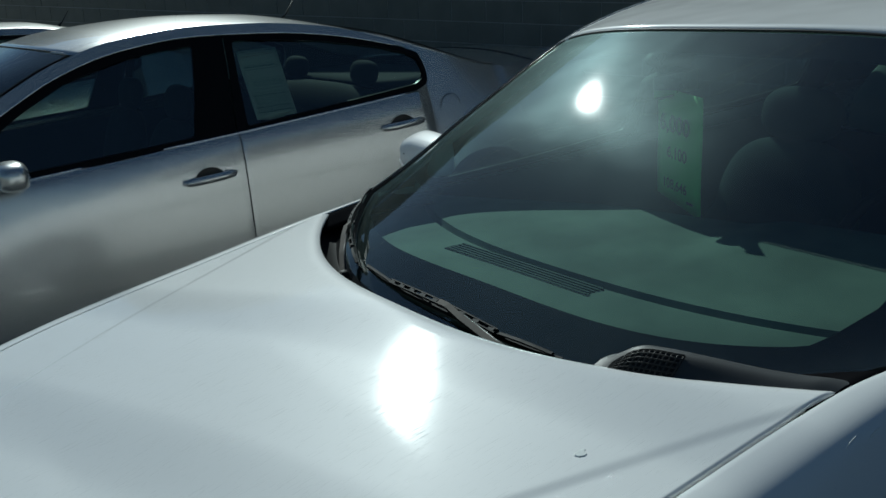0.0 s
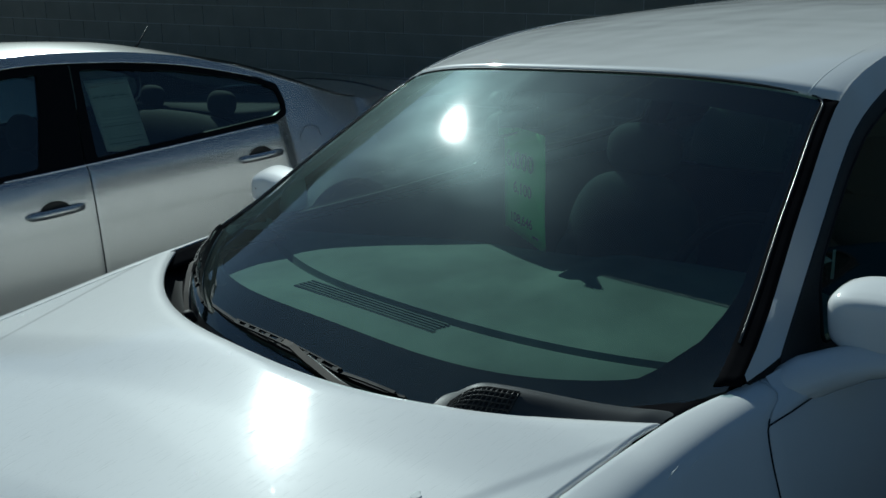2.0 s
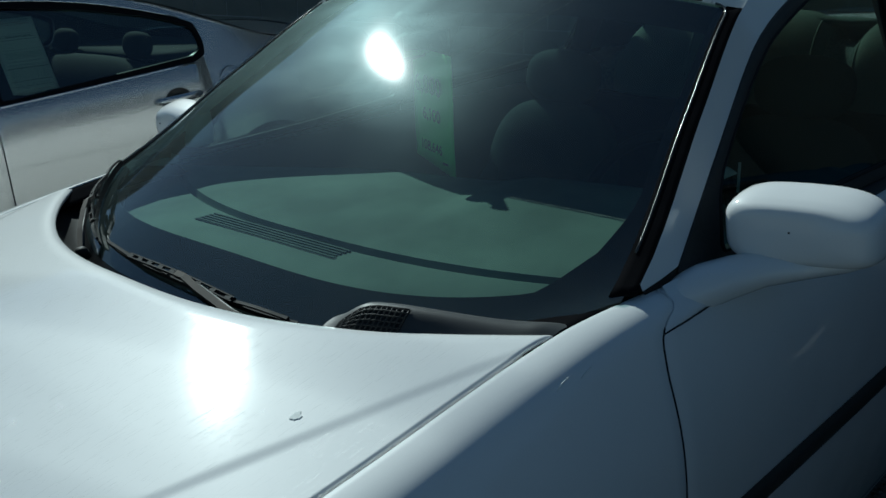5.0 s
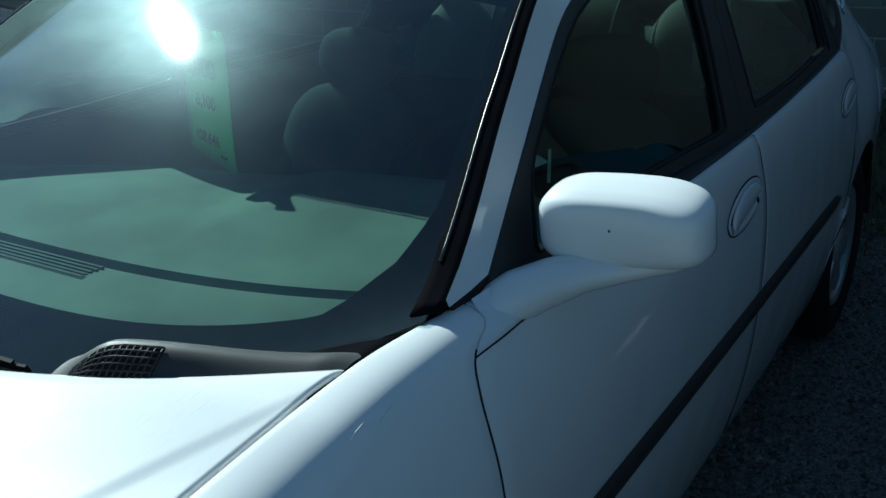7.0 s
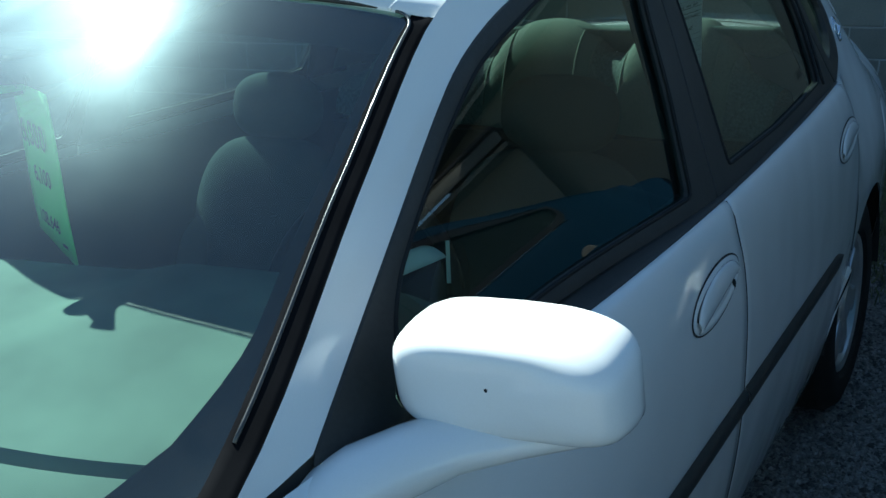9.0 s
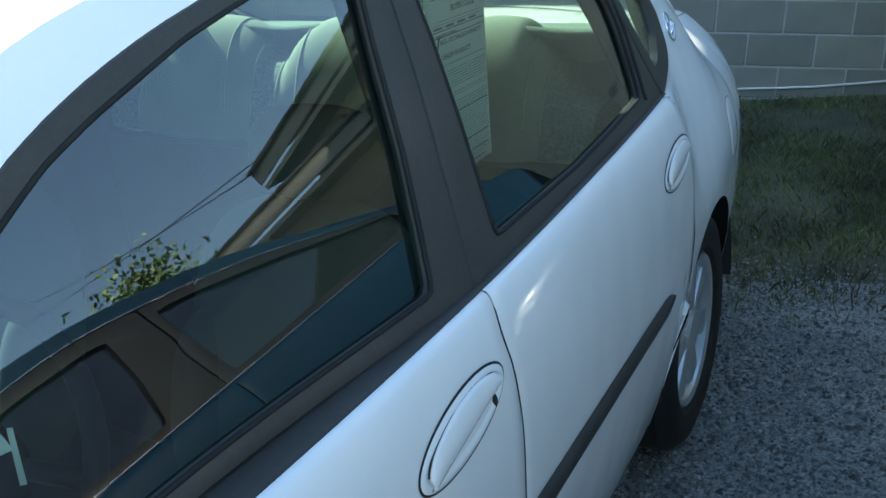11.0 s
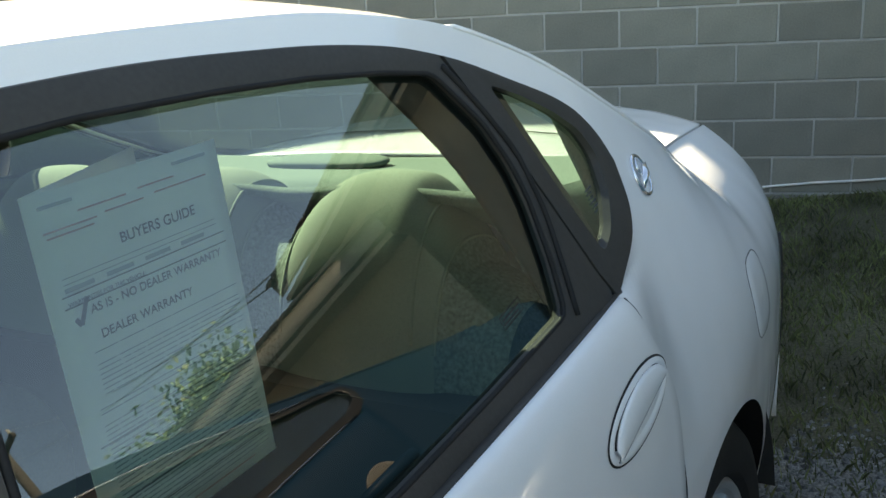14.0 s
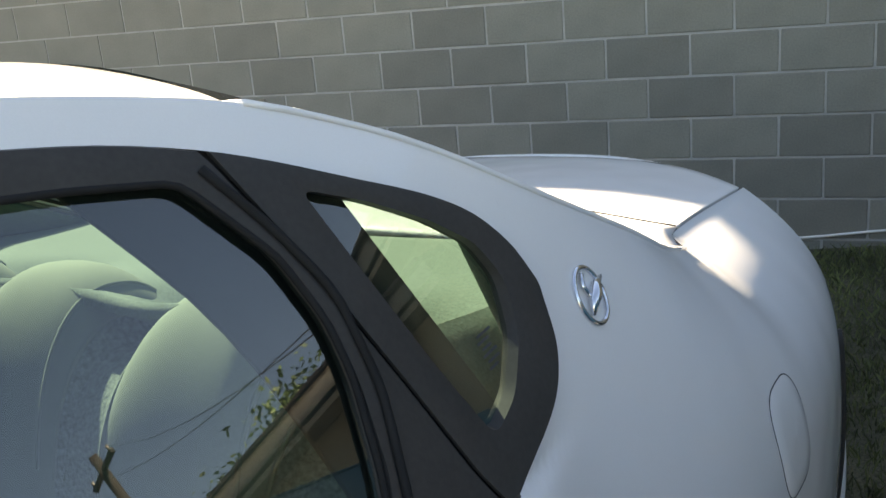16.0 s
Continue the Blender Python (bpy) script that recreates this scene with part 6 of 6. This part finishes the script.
silver_car = plain_saloon(SEDAN, "silver four-door saloon car parked beside the white one", SILVER, (-3.3, -0.7, 0), SHADED_CABIN)
far_car = copy_thing(silver_car, pose(-6.6, -1.1, 0))
tagged(far_car, "pale silver saloon car parked beyond the other silver one", "car")
plain_saloon(TALL, "dark blue tall saloon car parked along the other side", BLUE, (2.76, 0.6, 0), SHADED_CABIN, raised)
g = lambda y, z, o=0.004: (-3.3 + SEDAN.glass_x(y, z) - 0.015, y - 0.7, z)
sale_notice(g(1.615, 1.30), g(1.81, 1.30), g(1.545, 1.012), "printed sale form inside the silver car's window", "sale notices", readable=False)

# ---- the tan outbuilding, trees and cables on the far side of the lot ----
STUCCO = material("tan_stucco", (0.27, 0.24, 0.18), 0.9, vary=0.12, vary_scale=1.5, grain=0.15, grain_scale=60, bump=0.4, bump_scale=80)
SHINGLE = material("roof_shingle", (0.10, 0.085, 0.075), 0.9, vary=0.3, vary_scale=6, bump=0.5, bump_scale=40)
FASCIA = material("painted_fascia", (0.21, 0.2, 0.17), 0.6, vary=0.1)
BARK = material("bark", (0.05, 0.04, 0.032), 0.9, vary=0.3, vary_scale=6, bump=0.8, bump_scale=30)
POLE_WOOD = material("tarred_wood", (0.02, 0.018, 0.015), 0.9, vary=0.3, vary_scale=5, bump=0.6, bump_scale=30)
LEAF = material("leaves", (0.065, 0.11, 0.028), 0.6, vary=0.3, vary_scale=2)
island_shade(LEAF, 0.45)
CABLE = material("sunlit_cable", (0.75, 0.74, 0.70), 0.35, metal=0.3)


def outbuilding(at, turn, wings):
    b = thing("outbuilding", "tan stuccoed outbuilding with a shingled low roof", "building", "outbuildings by the wall")
    b.matrix_basis = pose(*at, 0, 0, 0, turn)
    # along the lot: wall ends, eave height, front of the eave, depth
    for x0, x1, e, y0, d in wings:
        part("wall", box_bm(x0, x1 - (0.0 if e > 2.5 else 0.2), y0 + 0.3, y0 + d, 0, e - 0.03), STUCCO, b, soft=False)
        part("soffit", box_bm(x0, x1 + 0.18, y0 + 0.02, y0 + d, e - 0.03, e), STUCCO, b, soft=False)
        part("fascia", box_bm(x0, x1 + 0.18, y0, y0 + 0.02, e + 0.02, e + 0.12, 0.004), FASCIA, b)
        bm, rows = bmesh.new(), []
        n = int((x1 + 0.18 - x0) / 0.1)
        rnd = random.Random(3)
        for k in range(n):
            a0, a1 = lerp(x0, x1 + 0.18, k / n) + 0.003, lerp(x0, x1 + 0.18, (k + 1) / n) - 0.003
            f = y0 - 0.03 - rnd.uniform(0, 0.012)
            box_bm(a0, a1, f, y0 + 0.25, e + 0.12, e + 0.135 + rnd.uniform(0, 0.006), bm=bm)
        part("shingle_edge", bm, SHINGLE, b, soft=False)
        bm = bmesh.new()
        q = [(x0, y0, e + 0.118), (x1 + 0.18, y0, e + 0.118), (x1 + 0.18, y0 + d, e + 0.118 + 0.2 * d), (x0, y0 + d, e + 0.118 + 0.2 * d)]
        lo, hi = [bm.verts.new((x, y, z - 0.02)) for x, y, z in q], [bm.verts.new((x, y, z + 0.018)) for x, y, z in q]
        bm.faces.new(lo[::-1])
        bm.faces.new(hi)
        for i in range(4):
            bm.faces.new((lo[i], lo[(i + 1) % 4], hi[(i + 1) % 4], hi[i]))
        part("roof_slope", bm, SHINGLE, b, soft=False)


outbuilding((4.35, 5.54), 6.5, ((-2.7, -0.18, 2.67, 0.0, 1.15),))
outbuilding((4.0, 4.95), -23.0, ((-0.9, 5.0, 2.27, 0.0, 2.2),))


def tree(x, y, h, seed):
    t = thing("tree", "leafy green tree beyond the lot", "tree", "trees beyond the lot", at=(x, y, ground_z(x, y)))
    rng = random.Random(seed)
    bm = tube([(0, 0, 0), (0.05, 0.02, h * 0.3), (0.0, 0.08, h * 0.6), (0.1, 0.05, h * 0.85)], [0.14, 0.11, 0.07, 0.02], 8)
    tips = []
    for k in range(11):
        a, z = rng.uniform(0, 6.28), h * rng.uniform(0.35, 0.7)
        r = h * rng.uniform(0.2, 0.38)
        tip = Vector((math.cos(a) * r, math.sin(a) * r, z + r * rng.uniform(0.3, 0.9)))
        tube([(0, 0.05, z), tip * 0.5 + Vector((0, 0, z * 0.5 + 0.1)), tip], [0.05, 0.03, 0.01], 6, bm)
        tips += [tip, tip * 0.7 + Vector((0, 0, z * 0.3))]
    part("trunk", bm, BARK, t)
    n = 40000
    v, f = [], []
    for k in range(n):
        c = rng.choice(tips) + Vector((rng.gauss(0, 1), rng.gauss(0, 1), rng.gauss(0, 0.8))) * h * 0.07
        d, u = Vector((rng.gauss(0, 1), rng.gauss(0, 1), rng.gauss(0, 0.6))).normalized(), Vector((rng.gauss(0, 1), rng.gauss(0, 1), rng.gauss(0, 1)))
        u = (u - d * u.dot(d)).normalized()
        s = rng.uniform(0.065, 0.12)
        i = len(v)
        v += [c - d * s, c + u * s * 0.5, c + d * s, c - u * s * 0.5]
        f.append((i, i + 1, i + 2, i + 3))
    me = bpy.data.meshes.new("crown")
    me.from_pydata([tuple(p) for p in v], [], f)
    me.materials.append(LEAF)
    o = new("crown", me)
    o.parent = t
    tagged(o, "crown of small green leaves", kind="stuff")


tree(18.4, 13.9, 7.8, 1)
tree(20.2, 13.2, 5.4, 2)
tree(24.5, 13.0, 6.4, 3)

pole = thing("utility_pole", "wooden utility pole with a cross-arm", "pole", at=(19.9, 11.5, 0))
part("post", tube([(0, 0, 0), (0, 0, 9.2)], [0.15, 0.11], 10), POLE_WOOD, pole)
part("cross_arm", box_bm(-0.9, 0.9, -0.05, 0.05, 8.7, 8.82, 0.01), POLE_WOOD, pole)
for x in (-0.8, 0.8):
    part("insulator", tube([(x, 0, 8.82), (x, 0, 8.96)], 0.04, 8), FASCIA, pole)


def cable(a, b, sag, radius, mat, label):
    a, b = Vector(a), Vector(b)
    c = thing("overhead_cable", label, "cable", "overhead cables")
    part("cable", tube([a.lerp(b, k / 24) - Vector((0, 0, sag * 4 * (k / 24) * (1 - k / 24))) for k in range(25)], radius, 6), mat, c)


cable((19.1, 11.5, 8.96), (4.3, 5.52, 2.78), 0.25, 0.0045, TRIM, "black overhead cable to the outbuilding")
cable((20.7, 11.5, 8.96), (4.3, 5.62, 2.86), 0.25, 0.0045, TRIM, "black overhead cable to the outbuilding")
cable((-3.2, 4.8, 9.05), (-25.6, -2.56, 7.45), 0.3, 0.009, CABLE, "pale overhead cable over the lot")
cable((-3.2, 5.15, 9.05), (-25.6, -2.2, 7.45), 0.3, 0.009, CABLE, "pale overhead cable over the lot")


# ---- block wall, its pieces last ----
def build_wall():
    w = tagged(new("wall"), "grey painted concrete block wall with pale joints", "wall", kind="structure")
    w.matrix_basis = Matrix.Translation((0.212, 6.172, 0.576)) @ Matrix.Rotation(radians(18.0), 4, "Z") @ Matrix.Rotation(radians(3.3), 4, "Y")
    bl, bh, j = 0.382, 0.191, 0.0095
    part("mortar", box_bm(-15.0, 2.0, 0.005, 0.2, -1.15, 3.67), MORTAR, w, "pale mortar joints", soft=False)
    rnd = random.Random(8)
    meshes = []
    for k in range(6):
        bm = box_bm(j / 2, bl - j / 2, 0.0, 0.1, j / 2, bh - j / 2, 0.004, 1)
        for v in bm.verts:
            if v.co.y < 0.01:
                v.co += Vector((rnd.uniform(-1, 1), rnd.uniform(-0.3, 1), rnd.uniform(-1, 1))) * 0.0012
        me = bpy.data.meshes.new("block")
        bm.to_mesh(me)
        bm.free()
        me.materials.append(BLOCK)
        meshes.append(me)
    far = bmesh.new()
    for row in range(-5, 19):
        shift = 0.0 if row % 2 == 0 else 0.5
        for col in range(-39, 9):
            x = (col + shift) * bl
            if x < -14.9 or x + bl > 2.0:
                continue
            if -9 <= col <= 3 and -4 <= row <= 13:
                o = new("block", meshes[rnd.randrange(6)])
                o.parent = w
                o.location = (x, rnd.uniform(-0.0012, 0.0012), row * bh)
            else:
                y = rnd.uniform(-0.001, 0.001)
                x0, x1, z0, z1 = x + j / 2, x + bl - j / 2, row * bh + j / 2, row * bh + bh - j / 2
                p = [far.verts.new(q) for q in ((x0, y, z0), (x1, y, z0), (x1, y, z1), (x0, y, z1), (x0, 0.01, z0), (x1, 0.01, z0), (x1, 0.01, z1), (x0, 0.01, z1))]
                for q in ((0, 1, 2, 3), (1, 0, 4, 5), (2, 1, 5, 6), (3, 2, 6, 7), (0, 3, 7, 4)):
                    far.faces.new([p[i] for i in q])
    bmesh.ops.recalc_face_normals(far, faces=far.faces)
    tagged(part("far_blocks", far, BLOCK, w, soft=False), kind="stuff")
    c = thing("cable", "pale cable run along the wall's foot", "cable")
    c.matrix_basis = w.matrix_basis.copy()
    part("cable_run", tube([(lerp(-4.0, 2.0, k / 30), -0.012, -0.345 + 0.036 * lerp(-4.0, 2.0, k / 30) / 0.382 * 0.9 + 0.006 * math.sin(k * 1.3)) for k in range(31)], 0.007, 8), CABLE, c)


build_wall()
